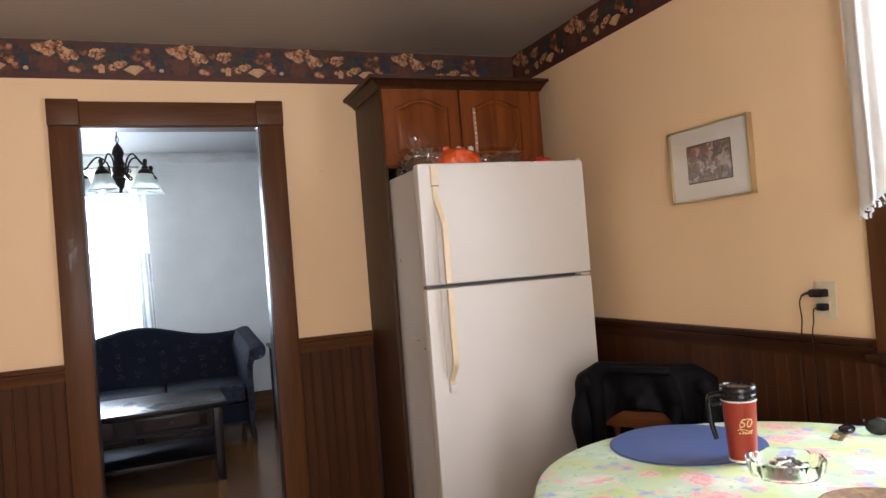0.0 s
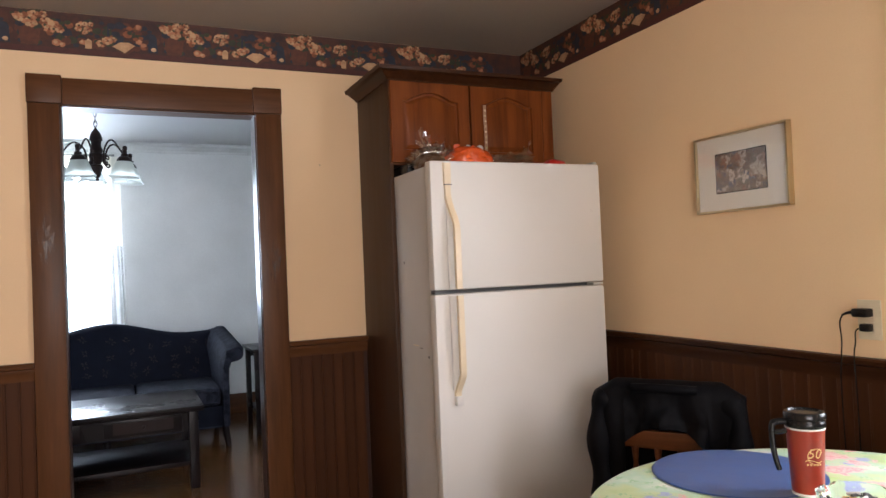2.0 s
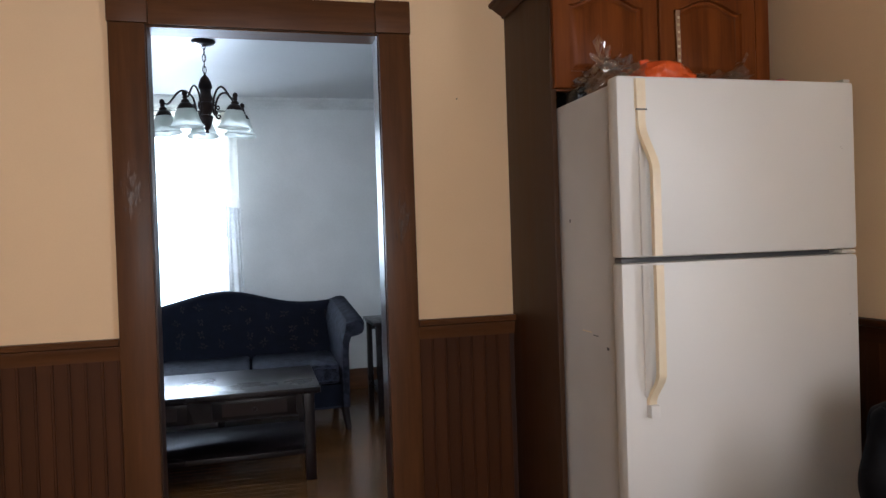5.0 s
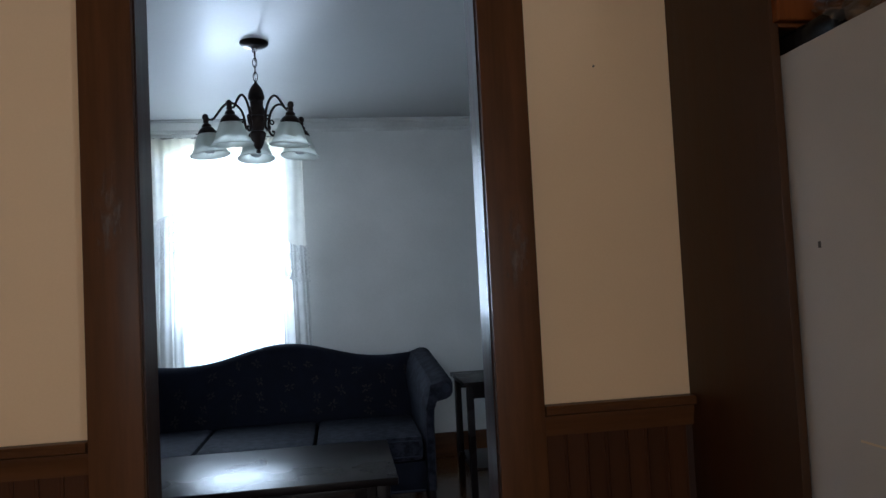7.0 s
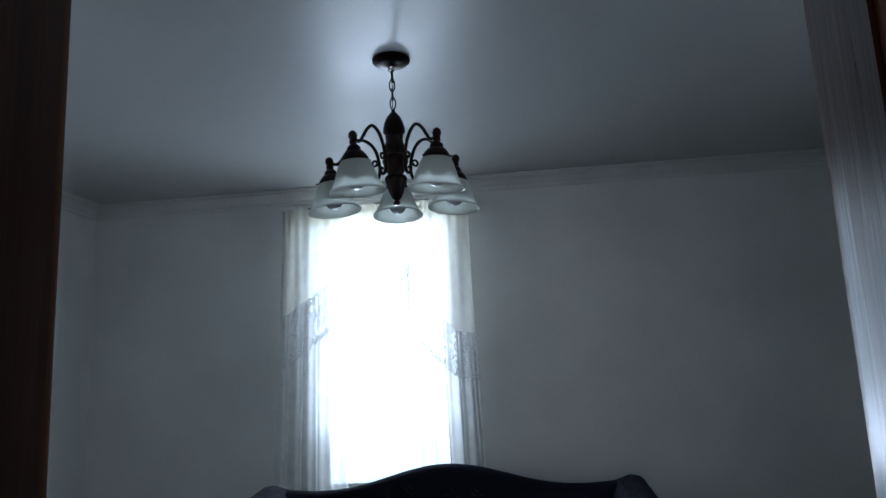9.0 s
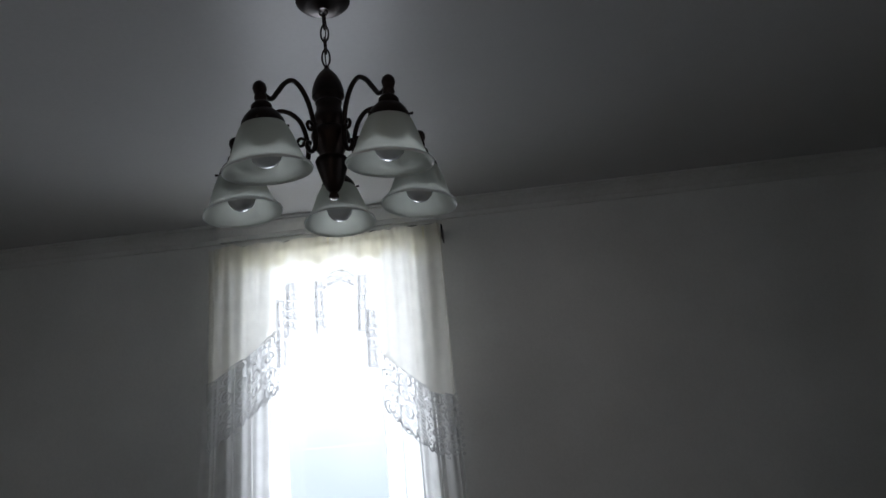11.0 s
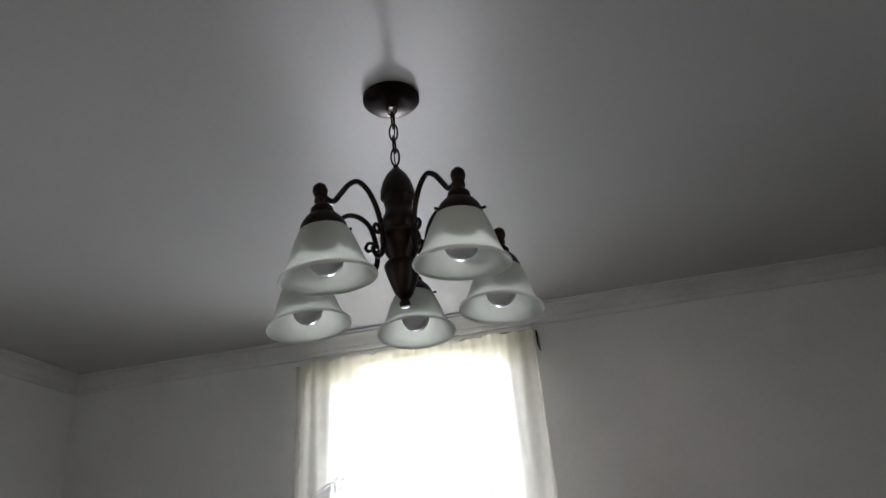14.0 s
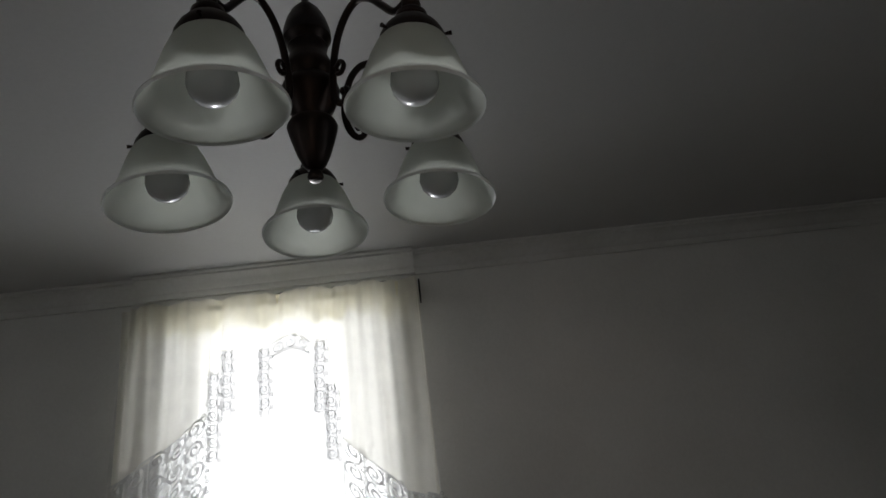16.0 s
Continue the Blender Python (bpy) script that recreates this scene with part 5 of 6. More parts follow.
for z0, z1, yy in ((WZ0, 1.403, 0.055), (1.40, WZ1, 0.088)):
    sash = part("sash", boxed(WX0 + 0.001, WX0 + 0.045, NY + yy, NY + yy + 0.030, z0, z1), MOULD, win)
    part("stile", boxed(WX1 - 0.045, WX1 - 0.001, NY + yy, NY + yy + 0.030, z0, z1), MOULD, sash)
    part("rail", boxed(WX0 + 0.046, WX1 - 0.046, NY + yy + 0.002, NY + yy + 0.028, z0, z0 + 0.042), MOULD, sash) if z0 < 1 else None
    part("rail", boxed(WX0 + 0.046, WX1 - 0.046, NY + yy + 0.002, NY + yy + 0.028, z1 - 0.042, z1), MOULD, sash) if z1 > 2 else None
    pn = part("pane", boxed(WX0 + 0.046, WX1 - 0.046, NY + yy + 0.012, NY + yy + 0.016, z0 + (0.043 if z0 < 1 else 0.004), z1 - (0.043 if z1 > 2 else 0.004)), PANE, sash)
    pn.visible_shadow = False

CX, CY, CT = -2.582, 3.365, 2.345   # curtain's middle, plane and top
rod = thing("curtain_rod", "white curtain rod with dark end brackets", "curtain rod", pose(CX, CY, CT - 0.035))
part("rod", tube([(-0.525, 0.09, 0), (-0.525, 0.012, 0), (-0.515, 0.004, 0), (0.515, 0.004, 0), (0.525, 0.012, 0), (0.525, 0.09, 0)], 0.008), WHITEP, rod)
part("bracket", boxed(0.538, 0.545, 0.0, 0.100, -0.030, 0.035, bevel=0.002), BLACKP, rod, "small black end bracket")
part("bracket", boxed(-0.540, -0.533, 0.03, 0.100, -0.030, 0.020, bevel=0.002), WHITEP, rod)

curtain = thing("sheer_curtains", "white sheer curtains with lace-edged swags at a window", "curtain", pose(CX, CY, 0))


def panel(x_in, x_out, s, seed):
    """One straight sheer panel from rod to floor; s is the side."""
    def f(u, v):
        xx = s * (x_in + (x_out - x_in) * u)
        w = 0.35 + 0.65 * v
        fold = 0.020 * w * math.sin(u * 27 + seed + 1.2 * math.sin(v * 2.2)) + 0.008 * math.sin(u * 61 + seed)
        return (xx + s * (0.12 if s < 0 else 0.06) * v * (u - 0.15) + 0.010 * w * math.cos(u * 27 + seed), 0.020 + fold, CT - 0.03 - (CT - 0.33) * v)
    return f


part("panel", sheet(panel(0.235, 0.560, -1, 0.4), 90, 40), SHEER, curtain)
part("panel", sheet(panel(0.215, 0.525, 1, 1.9), 90, 40), SHEER, curtain)


SWAG_L = [(-0.56, 1.71), (-0.482, 1.756), (-0.376, 1.818), (-0.237, 1.915)]
SWAG_R = [(0.226, 1.785), (0.323, 1.690), (0.431, 1.594), (0.535, 1.560)]
SWAG = SWAG_L + [(-0.232, 2.058), (-0.188, 2.062), (-0.184, 2.137), (-0.138, 2.137), (-0.055, 2.130), (-0.008, 2.142), (0.070, 2.172), (0.129, 2.136), (0.190, 2.135), (0.194, 1.976), (0.220, 1.970)] + SWAG_R


def along(line, x):
    if x <= line[0][0]:
        return line[0][1]
    for (a0, z0), (a1, z1) in zip(line, line[1:]):
        if x <= a1:
            return z0 + (z1 - z0) * (x - a0) / (a1 - a0)
    return line[-1][1]


def swag_edge(x):
    """Height of the swag's lower edge across the window."""
    return along(SWAG, x) - 0.006


def swag(u, v):
    xx = (u - 0.5) * 1.05 * (1.085 if u < 0.5 else 1.02)
    lo = swag_edge(xx)
    gather = 0.006 * math.sin(u * 120 + 3 * math.sin(u * 9)) * (1 - 0.7 * v) + 0.012 * math.sin(u * 38 + 2 * v + 2 * math.sin(u * 5))
    return (xx, -0.022 + gather + (0.03 if abs(xx) > 0.53 else 0) - 0.02 * v, CT + 0.003 * math.sin(u * 70) * (1 - v) + (lo - CT) * v)


part("swag", sheet(swag, 420, 22), HEADER, curtain)


def heading(u, v):
    """The doubled, closely gathered band behind the swag's top."""
    xx = (u - 0.5) * 1.05
    return (xx, -0.004 + 0.006 * math.sin(u * 150 + 4 * math.sin(u * 11)), CT - 0.004 - (0.115 + 0.028 * math.sin(u * 23) * math.sin(u * 51)) * v)


part("heading", sheet(heading, 220, 6), HEADING, curtain, "cream gathered curtain heading")


def lace(place, length, width, cell=0.078, seed=0):
    """Bobbin lace: a net ground with a scalloped edge, and raised threads in scrolls, eyelets and cords."""
    rnd = random.Random(seed)
    bm = bmesh.new()
    scallops = max(2, round(length / (cell * 0.55)))
    dip = lambda t: 0.90 + 0.10 * abs(math.sin(math.pi * scallops * t))
    nu, nv = max(24, scallops * 8), 6
    grid = [[bm.verts.new(place(length * i / nu, width(i / nu) * dip(i / nu) * j / nv, 0.0)) for j in range(nv + 1)] for i in range(nu + 1)]
    for i in range(nu):
        for j in range(nv):
            bm.faces.new((grid[i][j], grid[i + 1][j], grid[i + 1][j + 1], grid[i][j + 1]))

    def thread(pts, half):
        rows = []
        for i, (p, q) in enumerate(pts):
            p0, q0 = pts[max(i - 1, 0)]
            p1, q1 = pts[min(i + 1, len(pts) - 1)]
            d = math.hypot(p1 - p0, q1 - q0) or 1.0
            np_, nq = -(q1 - q0) / d * half, (p1 - p0) / d * half
            rows.append([bm.verts.new(place(p + k * np_, q + k * nq, 0.0015)) for k in (-1, 1)])
        for a, b in zip(rows, rows[1:]):
            bm.faces.new((a[0], b[0], b[1], a[1])).material_index = 1

    def ring(p, q, r, half, squash=1.0):
        thread([(p + r * math.cos(math.tau * i / 10), q + squash * r * math.sin(math.tau * i / 10)) for i in range(11)], half)

    n_edge = scallops * 8
    broad = width(0.5) > 0.1
    half = 0.0034 if broad else 0.0026
    thread([(length * i / n_edge, 0.004 + (0.0035 * abs(math.sin(math.pi * scallops * i / n_edge)) if broad else 0.004 * abs(math.sin(math.pi * scallops * i / n_edge)))) for i in range(n_edge + 1)], half * 0.7)
    if broad:
        thread([(length * i / n_edge, width(i / n_edge) * dip(i / n_edge) - 0.004) for i in range(n_edge + 1)], half * 0.8)
    for i in range(scallops * 3):
        t = (i + 0.5) / (scallops * 3)
        ring(length * t, width(t) * dip(t) - 0.010, 0.0048, 0.0014)
    rows = max(1, round(width(0.5) / (cell * 1.02)))
    k, p = 0, cell * 0.5
    while p < length - cell * 0.2:
        w = width(p / length)
        for j in range(rows):
            q = w * (j + 0.5) / rows + (0.010 if k % 2 else -0.008) * broad
            R = min(cell * 0.40, w * 0.44 / rows)
            flip, a0 = (1 if (k + j) % 2 else -1), rnd.uniform(-0.7, 0.7) + (math.pi if j % 2 else 0)
            thread([(p + R * (1 - 0.78 * i / 24) * math.cos(a0 + flip * 8.6 * i / 24), q + R * (1 - 0.78 * i / 24) * math.sin(a0 + flip * 8.6 * i / 24)) for i in range(25)], half)
            # a curled leaf off each scroll, and a trail of eyelets
            thread([(p + R * (1.0 + 0.5 * i / 8) * math.cos(a0 - flip * 0.22 * i), q + R * (1.0 + 0.35 * math.sin(i / 8 * 3.1)) * math.sin(a0 - flip * 0.22 * i)) for i in range(9)], half * 0.8)
            for e in range(4 if broad else 1):
                ring(p + cell * (0.42 + 0.16 * (e % 2)), q - 0.026 + 0.017 * e, 0.0058, 0.0019, 0.75)
        k += 1
        p += cell
    return bm


def lace_side(line):
    x0, x1 = line[0][0], line[-1][0]
    return lambda p, q, o: (x0 + p, -0.046 - o + 0.010 * math.sin(p * 38 + q * 9), along(line, x0 + p) + 0.004 - q)


LACED = [NET, THREAD]
part("lace_edge", lace(lace_side(SWAG_L), 0.325, lambda t: 0.31 - 0.04 * t, cell=0.064, seed=1), LACED, curtain, "scalloped white lace edging")
part("lace_edge", lace(lace_side(SWAG_R), 0.309, lambda t: 0.255 + 0.02 * math.sin(math.pi * t), cell=0.064, seed=2), LACED, curtain, "scalloped white lace edging")
CENTRE = [(-0.010, 2.142), (0.030, 2.164), (0.070, 2.172), (0.105, 2.158), (0.131, 2.134)]
part("lace_edge", lace(lambda p, q, o: (-0.010 + p, -0.048 - o, along(CENTRE, -0.010 + p) + 0.002 - q), 0.141, lambda t: 0.066, cell=0.046, seed=3), LACED, curtain, "scalloped white lace edging")
for k, (xa, xb, za, zb) in enumerate(((-0.139, -0.148, 2.138, 1.893), (-0.188, -0.193, 2.062, 1.760), (-0.009, -0.016, 2.132, 1.886), (0.190, 0.174, 2.138, 1.882), (0.219, 0.210, 1.976, 1.718))):
    part("lace_fall", lace(lambda p, q, o, xa=xa, xb=xb, za=za, zb=zb: (xa + (xb - xa) * p / (za - zb) - q, -0.050 - o - 0.006 * math.sin(p * 20), za - p), za - zb, lambda t: 0.047, cell=0.044, seed=10 + k), LACED, curtain)

part("head_cornice", prism([(NY - 0.026 - d, z - 0.0006) for d, z in CORN[1:]] + [(NY - 0.002, LC - 0.0016), (NY - 0.002, LC - 0.0856)], -3.125, -2.052, "x"), MOULD, win, "plaster cornice stepping out over the window")
# frayed, stained paper edge above the curtain
stain = bmesh.new()
sr = [[], []]
for i in range(81):
    px = WX0 - 0.10 + (WX1 - WX0 + 0.20) * i / 80
    nz = noise.noise(Vector((px * 9, 0.3, 0))) + 0.6 * noise.noise(Vector((px * 31, 1.3, 0)))
    for q in (0, 1):
        sr[q].append(stain.verts.new((px, NY - 0.0255, WZ1 + 0.038 + (0.018 + 0.012 * nz if q else 0))))
for i in range(80):
    stain.faces.new((sr[0][i], sr[0][i + 1], sr[1][i + 1], sr[1][i]))
part("frayed_edge", stain, mat("grey_stained_paper", (0.26, 0.26, 0.25), (0.16, 0.16, 0.155), rough=0.9, scale=20), win, "frayed grey paper edge")

# added side windows of the parlour, out of view, openings for the fill lamps
for nm, wx, s, a, b in (("window_added_east", 0.6, -1, 0.4, 1.4), ("window_added_west", -4.4, 1, 0.5, 1.5)):
    side = tagged(new(nm), "added unseen side window with white casing", "window", kind="structure")
    x0, x1 = sorted((wx + s * 0.001, wx + s * 0.022))
    part("casing", boxed(x0, x1, a - 0.11, a - 0.002, 0.82, 2.15, bevel=0.003), MOULD, side)
    part("casing", boxed(x0, x1, b + 0.002, b + 0.11, 0.82, 2.15, bevel=0.003), MOULD, side)
    part("head_casing", boxed(x0, x1, a - 0.12, b + 0.12, 2.151, 2.26, bevel=0.003), MOULD, side)
    x0, x1 = sorted((wx - s * 0.025, wx + s * 0.05))
    part("window_sill", boxed(x0, x1, a - 0.13, b + 0.13, 0.79, 0.819, bevel=0.005), MOULD, side)
    x0, x1 = sorted((wx - s * 0.07, wx - s * 0.074))
    pn = part("pane", boxed(x0, x1, a + 0.002, b - 0.002, 0.852, 2.148), PANE, side)
    pn.visible_shadow = False

# ---------------------------------------------------------------- chandelier
RIM = mat("pale_glass_rim", (0.80, 0.83, 0.80), (0.74, 0.77, 0.74), rough=0.2, bump=0.0)
HX, HY = -2.189, 1.800
lampb = thing("chandelier", "dark bronze five-arm chandelier with frosted glass bell shades", "chandelier", pose(HX, HY, 0))
part("canopy", lathe([(0, 2.454), (0.012, 2.452), (0.018, 2.456), (0.040, 2.460), (0.060, 2.468), (0.069, 2.477), (0.069, 2.4845), (0, 2.4845)], 40), BRONZE, lampb)
part("loop", tube([(0.010 * math.cos(math.tau * k / 14), 0, 2.446 + 0.010 * math.sin(math.tau * k / 14)) for k in range(14)], 0.0022, 6, closed=True), BRONZE, lampb)
for k in range(4):
    z = 2.420 - 0.035 * k
    pts = []
    for i in range(18):
        a = math.tau * i / 18
        px, pz = 0.010 * math.cos(a), 0.024 * math.sin(a)
        pts.append((px, 0, z + pz) if k % 2 else (0, px, z + pz))
    part("chain_link", tube(pts, 0.0024, 6, closed=True), BRONZE, lampb)
part("wire", tube([(0.003, 0.003, 2.462), (0.006, -0.004, 2.40), (-0.004, 0.004, 2.34), (0, 0, 2.285)], 0.0016, 6), BRONZE, lampb)
BODY = [(0.0, 2.292), (0.006, 2.291), (0.007, 2.284), (0.014, 2.276), (0.025, 2.262), (0.034, 2.242), (0.039, 2.222), (0.040, 2.206), (0.034, 2.199), (0.031, 2.193), (0.033, 2.188), (0.030, 2.180),
        (0.032, 2.166), (0.038, 2.152), (0.041, 2.138), (0.036, 2.128), (0.034, 2.122), (0.043, 2.114), (0.047, 2.102), (0.046, 2.092), (0.041, 2.080), (0.036, 2.066), (0.028, 2.052), (0.026, 2.046),
        (0.036, 2.042), (0.040, 2.034), (0.038, 2.024), (0.034, 2.010), (0.026, 1.984), (0.018, 1.966), (0.011, 1.957), (0.008, 1.956), (0.011, 1.951), (0.0125, 1.945), (0.010, 1.939), (0, 1.936)]
part("column", lathe(BODY, 32), BRONZE, lampb, "turned dark bronze column")
END_R, END_Z = 0.2416, 2.130      # arm's end ball
ARM = [(0.2416, 2.128), (0.222, 2.118), (0.204, 2.121), (0.184, 2.146), (0.160, 2.177), (0.131, 2.196), (0.101, 2.187), (0.077, 2.158), (0.063, 2.118), (0.058, 2.076), (0.064, 2.048), (0.078, 2.036), (0.090, 2.044), (0.088, 2.056), (0.080, 2.056)]
SPUR = [(0.062, 2.105), (0.078, 2.112), (0.086, 2.102), (0.080, 2.092), (0.070, 2.094), (0.070, 2.102)]
SHADE_OUT = [(0.028, 2.062), (0.036, 2.059), (0.0425, 2.050), (0.0510, 2.038), (0.0595, 2.019), (0.0670, 1.998), (0.0735, 1.978), (0.0805, 1.962), (0.0878, 1.953), (0.0915, 1.950)]
SHADE = SHADE_OUT + [(0.0940, 1.947), (0.0925, 1.943)] + [(r - 0.004, z - 0.001) for r, z in SHADE_OUT[::-1]]
HOLD = [(0, 2.116), (0.012, 2.116), (0.014, 2.107), (0.011, 2.101), (0.016, 2.097), (0.022, 2.091), (0.023, 2.084), (0.020, 2.080), (0.029, 2.076), (0.039, 2.065), (0.0455, 2.053), (0.0465, 2.044), (0.0440, 2.044), (0.034, 2.062), (0, 2.064)]
BULBP = [(0, 1.950), (0.012, 1.952), (0.022, 1.958), (0.030, 1.968), (0.0335, 1.980), (0.032, 1.994), (0.026, 2.009), (0.017, 2.024), (0.013, 2.034), (0.013, 2.058), (0, 2.058)]
# each arm sits a little out of true: turn in degrees, reach, height
BENT = ((0.4, -0.003, -0.001), (-1.3, 0.0, 0.0), (2.1, -0.003, -0.004), (-1.5, -0.003, 0.008), (0.3, 0.009, -0.003))
for k, (turn, reach, rise) in enumerate(BENT):
    at = pose(0, 0, rise, 0, 0, -115.3 + 72 * k + turn)
    stretch = (END_R + reach) / END_R
    arm = part("arm", tube(smooth_line([(r * (stretch if r > 0.09 else 1), 0, z) for r, z in ARM], 5), lambda t: 0.0060 - 0.0018 * max(0, t - 0.7) / 0.3, 10), BRONZE, lampb, at=at)
    part("scroll", tube(smooth_line([(r, 0, z) for r, z in SPUR], 5), 0.0040, 8), BRONZE, arm)
    part("scroll_tip", lathe([(0, -0.006), (0.004, -0.005), (0.006, 0), (0.004, 0.005), (0, 0.006)], 12, at=(0.080, 0, 2.056)), BRONZE, arm)
    # the socket and its shade lean inwards below the ball
    lean = at @ Matrix.Translation((END_R + reach, 0, END_Z)) @ Matrix.Rotation(radians(5.4), 4, "Y") @ Matrix.Translation((0, 0, -END_Z))
    holder = part("shade_holder", lathe(HOLD, 24), BRONZE, lampb, at=lean)
    part("ball", lathe([(0, 2.111), (0.006, 2.113), (0.0130, 2.120), (0.0155, 2.130), (0.0130, 2.140), (0.006, 2.1465), (0, 2.1475)], 18), BRONZE, holder)
    for j in range(3):
        b = math.tau * j / 3 + 0.5
        part("thumb_screw", tube([(0.044 * math.cos(b), 0.044 * math.sin(b), 2.048), (0.056 * math.cos(b), 0.056 * math.sin(b), 2.048)], lambda t: 0.0016 if t < 0.5 else 0.0034, 8), BRONZE, holder)
    part("shade", lathe(SHADE, 40), FROST, lampb, "frosted glass bell shade", at=lean)
    part("rim", lathe([(0.0915, 1.9455), (0.0940, 1.9480), (0.0957, 1.9445), (0.0940, 1.9410), (0.0915, 1.9435)], 40), RIM, lampb, "pale rounded glass rim", at=lean)
    part("bulb", lathe(BULBP, 24), BULB, lampb, "unlit opal bulb", at=lean)
# it hangs a little out of true
lampb.matrix_basis = Matrix.Translation((HX, HY, 2.47)) @ Matrix.Rotation(-0.0054, 4, "Y") @ Matrix.Translation((0, 0, -2.47))

# ---------------------------------------------------------------- camelback sofa
SX, SY0, SY1 = -2.185, 2.10, 3.00
sofa = thing("sofa", "navy blue camelback sofa with rolled arms and small floral weave", "sofa", pose(SX, 0, 0))


def back_top(x):
    t = min(abs(x) / 0.90, 1)
    return 0.818 + 0.108 * (0.5 + 0.5 * math.cos(math.pi * min(t / 0.72, 1))) ** 1.2 + 0.015 * max(0, t - 0.75) / 0.25


def back_surface(u, v):
    xx = (u - 0.5) * 1.78
    top = back_top(xx)
    a = v * math.tau * 0.5
    if v < 0.42:
        d = v / 0.42
        return (xx, 2.76 + 0.10 * d + 0.012 * math.sin(math.pi * d), 0.30 + (top - 0.05 - 0.30) * d)
    if v < 0.62:
        t = (v - 0.42) / 0.20 * math.pi
        return (xx, 2.915 - 0.055 * math.cos(t), top - 0.05 + 0.05 * math.sin(t))
    d = (v - 0.62) / 0.38
    return (xx, 2.97, top - 0.05 - (top - 0.05 - 0.16) * d)


part("backrest", sheet(back_surface, 60, 30), SOFA, sofa)
srnd = random.Random(21)
for i in range(11):
    for j in range(4):
        su, sv = 0.05 + 0.09 * i + srnd.uniform(-0.022, 0.022), 0.16 + 0.072 * j + (0.036 if i % 2 else 0) + srnd.uniform(-0.018, 0.018)
        c0 = Vector(back_surface(su, min(sv, 0.41)))
        if sv > 0.41:
            continue
        turn, size = srnd.uniform(-1.5, 1.5), srnd.uniform(0.7, 1.05)
        sprig = bmesh.new()
        for q in range(6):
            a, r0, r1 = turn + math.tau * q / 6 + (0.2 if q % 2 else 0), 0.006, (0.042, 0.024, 0.034)[q % 3] * size
            d, e = Vector((math.cos(a), 0, math.sin(a))), Vector((-math.sin(a), 0, math.cos(a)))
            lift = Vector((0, -0.004 - 0.0002 * q, 0))
            ring_pts = [c0 + lift + d * (r0 + (r1 - r0) * t) + e * w for t, w in ((0, 0), (0.35, 0.0055), (0.75, 0.0050), (1, 0), (0.75, -0.0050), (0.35, -0.0055))]
            for p in ring_pts:
                p.y += (p.z - c0.z) * 0.20
            sprig.faces.new([sprig.verts.new(p) for p in ring_pts])
        part("sprig", sprig, SPRIG, sofa)
part("seat_base", boxed(-0.80, 0.80, SY0 + 0.03, 2.95, 0.15, 0.315, bevel=0.02), SOFA, sofa)
for k in range(3):
    x0, x1 = ((-0.775, -0.42), (-0.42, 0.195), (0.195, 0.775))[k]
    cu = part("seat_cushion", boxed(x0 + 0.004, x1 - 0.004, SY0 + 0.01, 2.775, 0.317, 0.455, bevel=0.035), VELVET, sofa)
    for zz in (0.345, 0.428):
        part("piping", tube([(x0 + 0.03, SY0 + 0.008, zz), (x1 - 0.03, SY0 + 0.008, zz)], 0.005, 6), NAVY_SOLID, cu)


def arm_outline(s):
    """Scrolled arm in cross-section, from the inside at the seat over the roll to the floor side."""
    pts = [(0.775, 0.16), (0.775, 0.50), (0.780, 0.60), (0.797, 0.675), (0.830, 0.728)]
    for k in range(11):
        a = radians(125 - 20 * k)
        pts.append((0.902 + 0.050 * math.cos(a), 0.700 + 0.050 * math.sin(a)))
    pts += [(0.862, 0.640), (0.845, 0.58), (0.838, 0.50), (0.838, 0.35), (0.838, 0.16)]
    return [(s * p, z) for p, z in pts]


for s in (-1, 1):
    o = arm_outline(s)
    bm = bmesh.new()
    rings = []
    for i in range(15):
        t = i / 14
        yy = SY0 + (2.93 - SY0) * t
        lift = 0.11 * t
        grow = 1 + 0.0 * t
        ins = 0.012 if i in (0, 14) else 0.0
        rings.append([bm.verts.new((p - s * lift * 0.28 * (z > 0.5) + (-ins * s if p * s > 0.81 else ins * s), yy, z + (lift if z > 0.5 else 0) - (ins if z > 0.6 else 0))) for p, z in o])
    for a, b in zip(rings, rings[1:]):
        for i in range(len(a)):
            j = (i + 1) % len(a)
            bm.faces.new((a[i], a[j], b[j], b[i]))
    bm.faces.new(rings[0])
    bm.faces.new(rings[-1][::-1])
    arm = part("arm", bm, VELVET, sofa, "scrolled arm in worn blue velvet with painted highlights")
    part("arm_button", lathe([(0, -0.006), (0.022, -0.004), (0.026, 0.0), (0.022, 0.004), (0, 0.006)], 20), NAVY_SOLID, arm, at=pose(s * 0.900, SY0 - 0.002, 0.698, 90, 0, 0))
    for yy in (SY0 + 0.07, 2.90):
        part("leg", tube(smooth_line([(s * 0.80, yy, 0.16), (s * 0.81, yy - 0.01, 0.08), (s * 0.82, yy - 0.02, 0.0)]), lambda t: 0.030 - 0.008 * t, 10), TABLED, sofa)
part("leg", tube([(0, SY0 + 0.07, 0.16), (0, SY0 + 0.05, 0.0)], lambda t: 0.028 - 0.008 * t, 10), TABLED, sofa)
part("front_rail", tube([(-0.77, SY0 + 0.024, 0.16), (0.77, SY0 + 0.024, 0.16)], 0.008, 6), NAVY_SOLID, sofa)

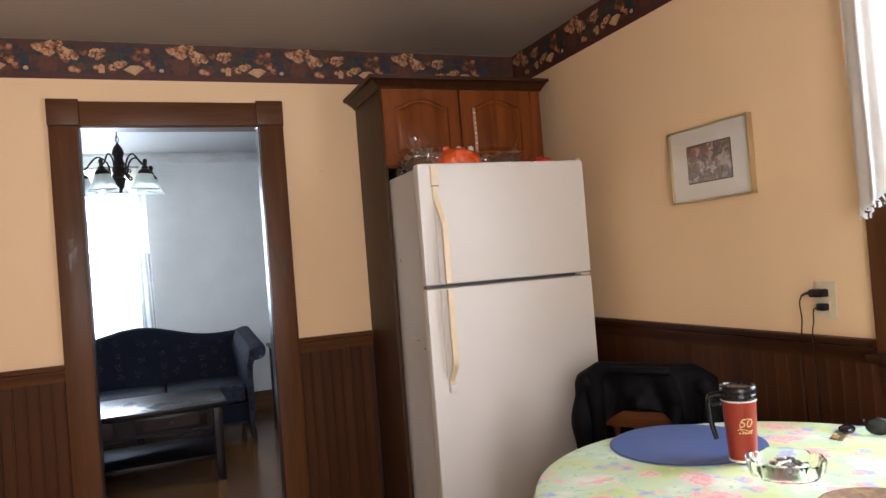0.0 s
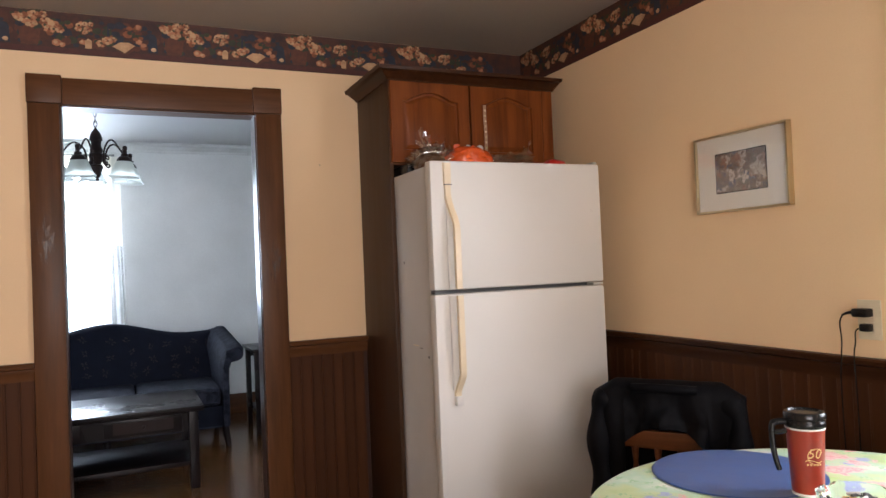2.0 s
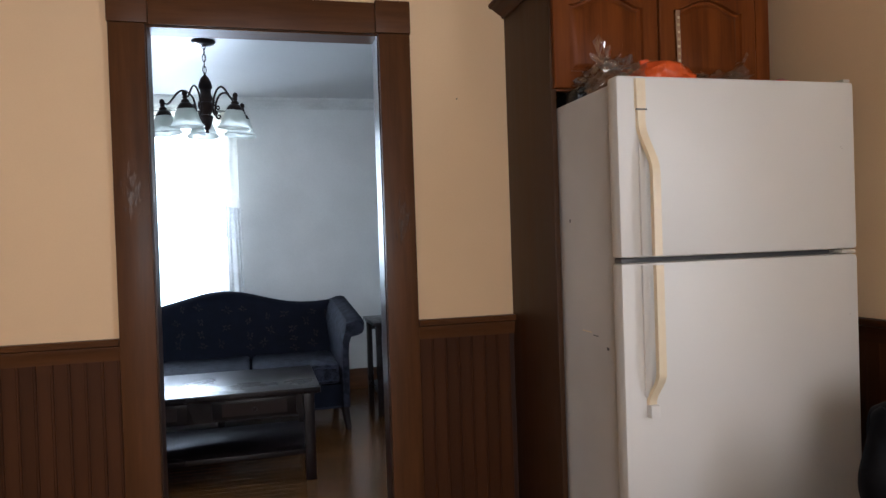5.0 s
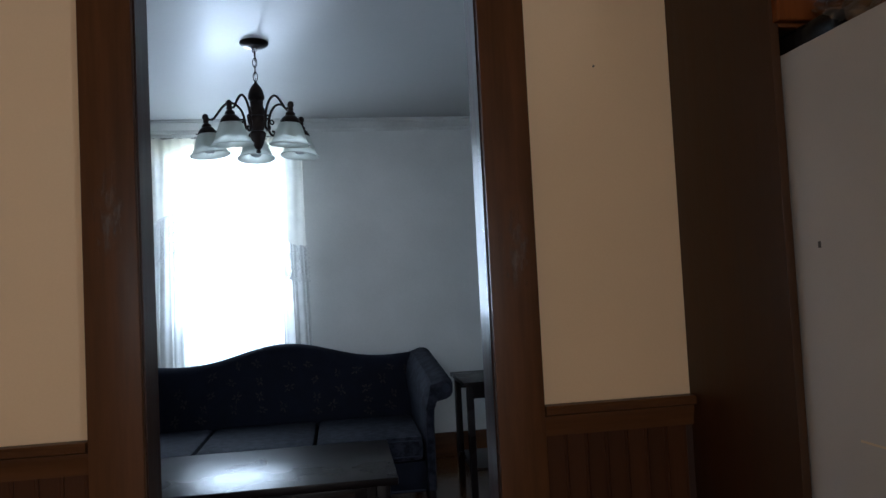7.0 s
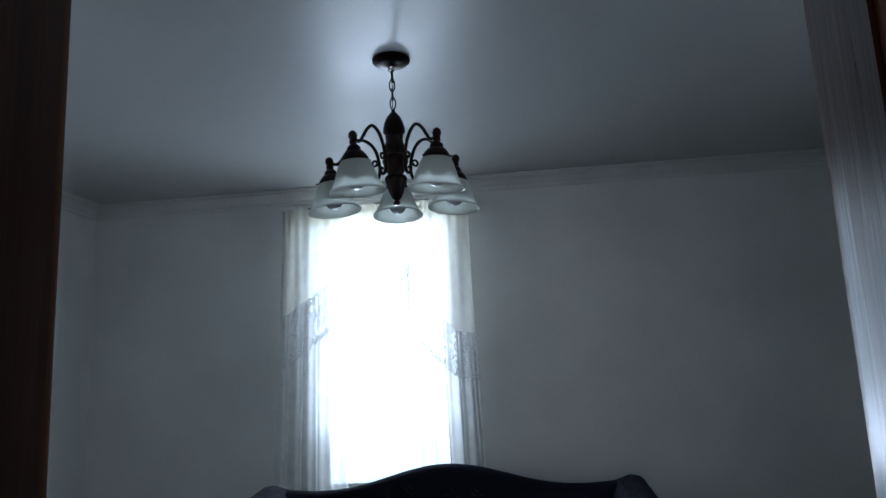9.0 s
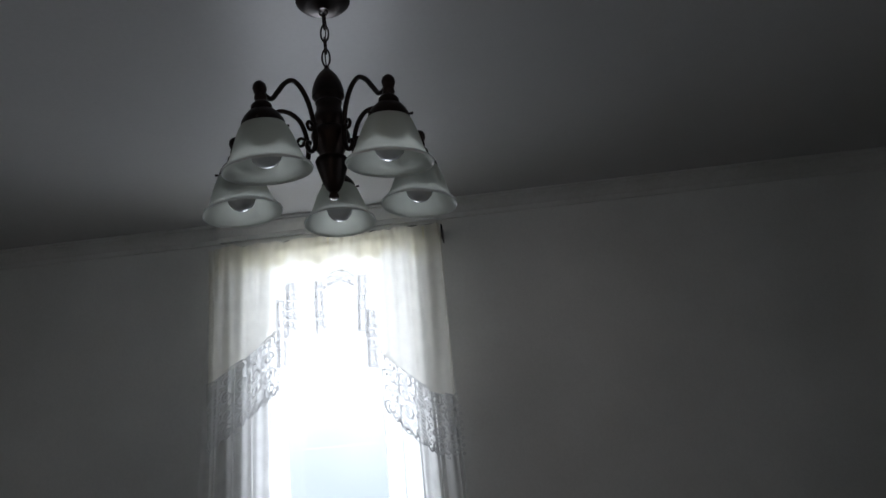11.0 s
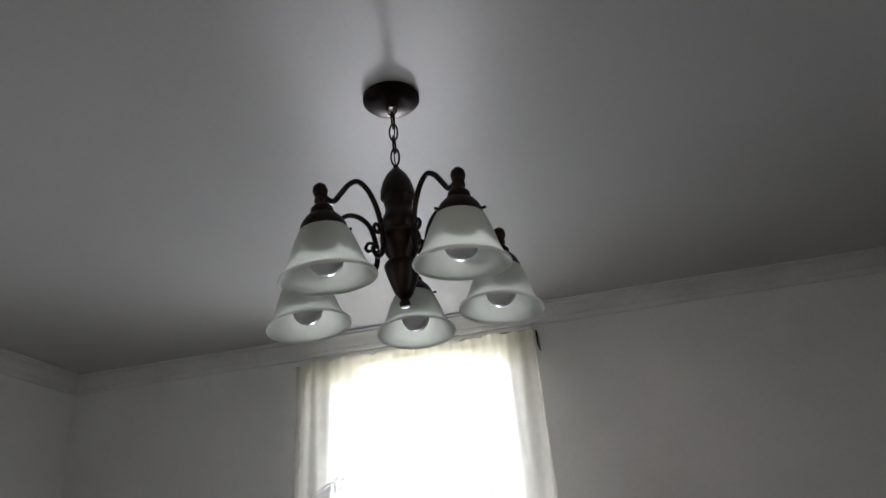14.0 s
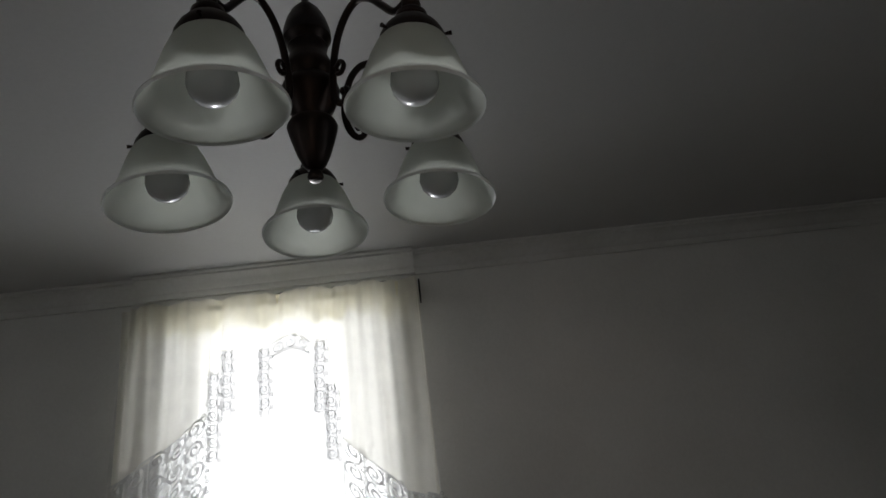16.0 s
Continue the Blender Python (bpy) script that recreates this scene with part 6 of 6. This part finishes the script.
# ---------------------------------------------------------------- coffee table
TBX0, TBX1, TBY0, TBY1, TBZ = -2.86, -1.625, 1.165, 1.870, 0.500
ct = thing("coffee_table", "dark espresso wooden coffee table with drawer and lower shelf", "coffee table", pose(0, 0, 0))
part("tabletop", boxed(TBX0, TBX1, TBY0, TBY1, TBZ - 0.032, TBZ, bevel=0.005), TABLED, ct)
for lx in (TBX0 + 0.06, TBX1 - 0.06):
    for ly in (TBY0 + 0.055, TBY1 - 0.055):
        part("leg", boxed(lx - 0.028, lx + 0.028, ly - 0.028, ly + 0.028, 0, TBZ - 0.033, bevel=0.004), TABLED, ct)
ax0, ax1, ay0, ay1 = TBX0 + 0.09, TBX1 - 0.09, TBY0 + 0.045, TBY1 - 0.045
part("apron", boxed(ax0, ax1, ay0, ay0 + 0.02, TBZ - 0.150, TBZ - 0.033), TABLED, ct)
part("apron", boxed(ax0, ax1, ay1 - 0.02, ay1, TBZ - 0.150, TBZ - 0.033), TABLED, ct)
for xx in (TBX0 + 0.045, TBX1 - 0.065):
    part("apron", boxed(xx, xx + 0.02, TBY0 + 0.085, TBY1 - 0.085, TBZ - 0.150, TBZ - 0.033), TABLED, ct)
for x0, x1 in ((-2.73, -2.30), (-2.18, -1.75)):
    dr = part("drawer_front", boxed(x0, x1, ay0 - 0.012, ay0 - 0.001, TBZ - 0.140, TBZ - 0.042, bevel=0.003), TABLED, ct)
    # near-black plate standing in for the shaded recess of the drawer
    part("drawer_recess", boxed(x0 + 0.05, x1 - 0.05, ay0 - 0.0145, ay0 - 0.0125, TBZ - 0.124, TBZ - 0.058), SHADOWGAP, dr)
    part("knob", lathe([(0, 0), (0.006, 0), (0.006, 0.01), (0.012, 0.016), (0.010, 0.022), (0, 0.024)], 12), BRONZE, dr, at=pose((x0 + x1) / 2, ay0 - 0.015, TBZ - 0.091, 90, 0, 0))
part("shelf", boxed(TBX0 + 0.035, TBX1 - 0.035, TBY0 + 0.03, TBY1 - 0.03, 0.140, 0.168, bevel=0.004), TABLED, ct)

# ---------------------------------------------------------------- end table
et = thing("end_table", "small dark wooden end table beside a sofa", "end table", pose(-0.90, 2.62, 0))
part("tabletop", boxed(-0.24, 0.24, -0.26, 0.26, 0.655, 0.680, bevel=0.004), TABLED, et)
for sx in (-1, 1):
    for sy in (-1, 1):
        part("leg", boxed(sx * 0.20 - 0.02, sx * 0.20 + 0.02, sy * 0.22 - 0.02, sy * 0.22 + 0.02, 0, 0.654, bevel=0.003), TABLED, et)
part("apron", boxed(-0.178, 0.178, -0.23, -0.21, 0.58, 0.654), TABLED, et)
part("apron", boxed(-0.178, 0.178, 0.21, 0.23, 0.58, 0.654), TABLED, et)
part("shelf", boxed(-0.215, 0.215, -0.235, 0.235, 0.16, 0.18, bevel=0.003), TABLED, et)

# ---------------------------------------------------------------- parlour floor strips
PLW, PLL = 0.0615, 1.25
planks = {}
yy, row = 0.11, 0
while yy + PLW < NY + 0.06:
    xx = -4.4 - (row * 0.47) % PLL
    while xx < 0.6:
        a, b = max(xx, -4.4), min(xx + PLL, 0.6)
        key = round(b - a, 2)
        if key > 0.05:
            if key not in planks:
                planks[key] = mesh_of("plank", boxed(0.0005, b - a - 0.0005, 0.0004, PLW - 0.0004, -0.0115, 0.0, bevel=0.0007), FLOORW, smooth=False)
            piece("plank", planks[key], parlour_floor, pose(a, yy, 0))
        xx += PLL
    yy, row = yy + PLW, row + 1
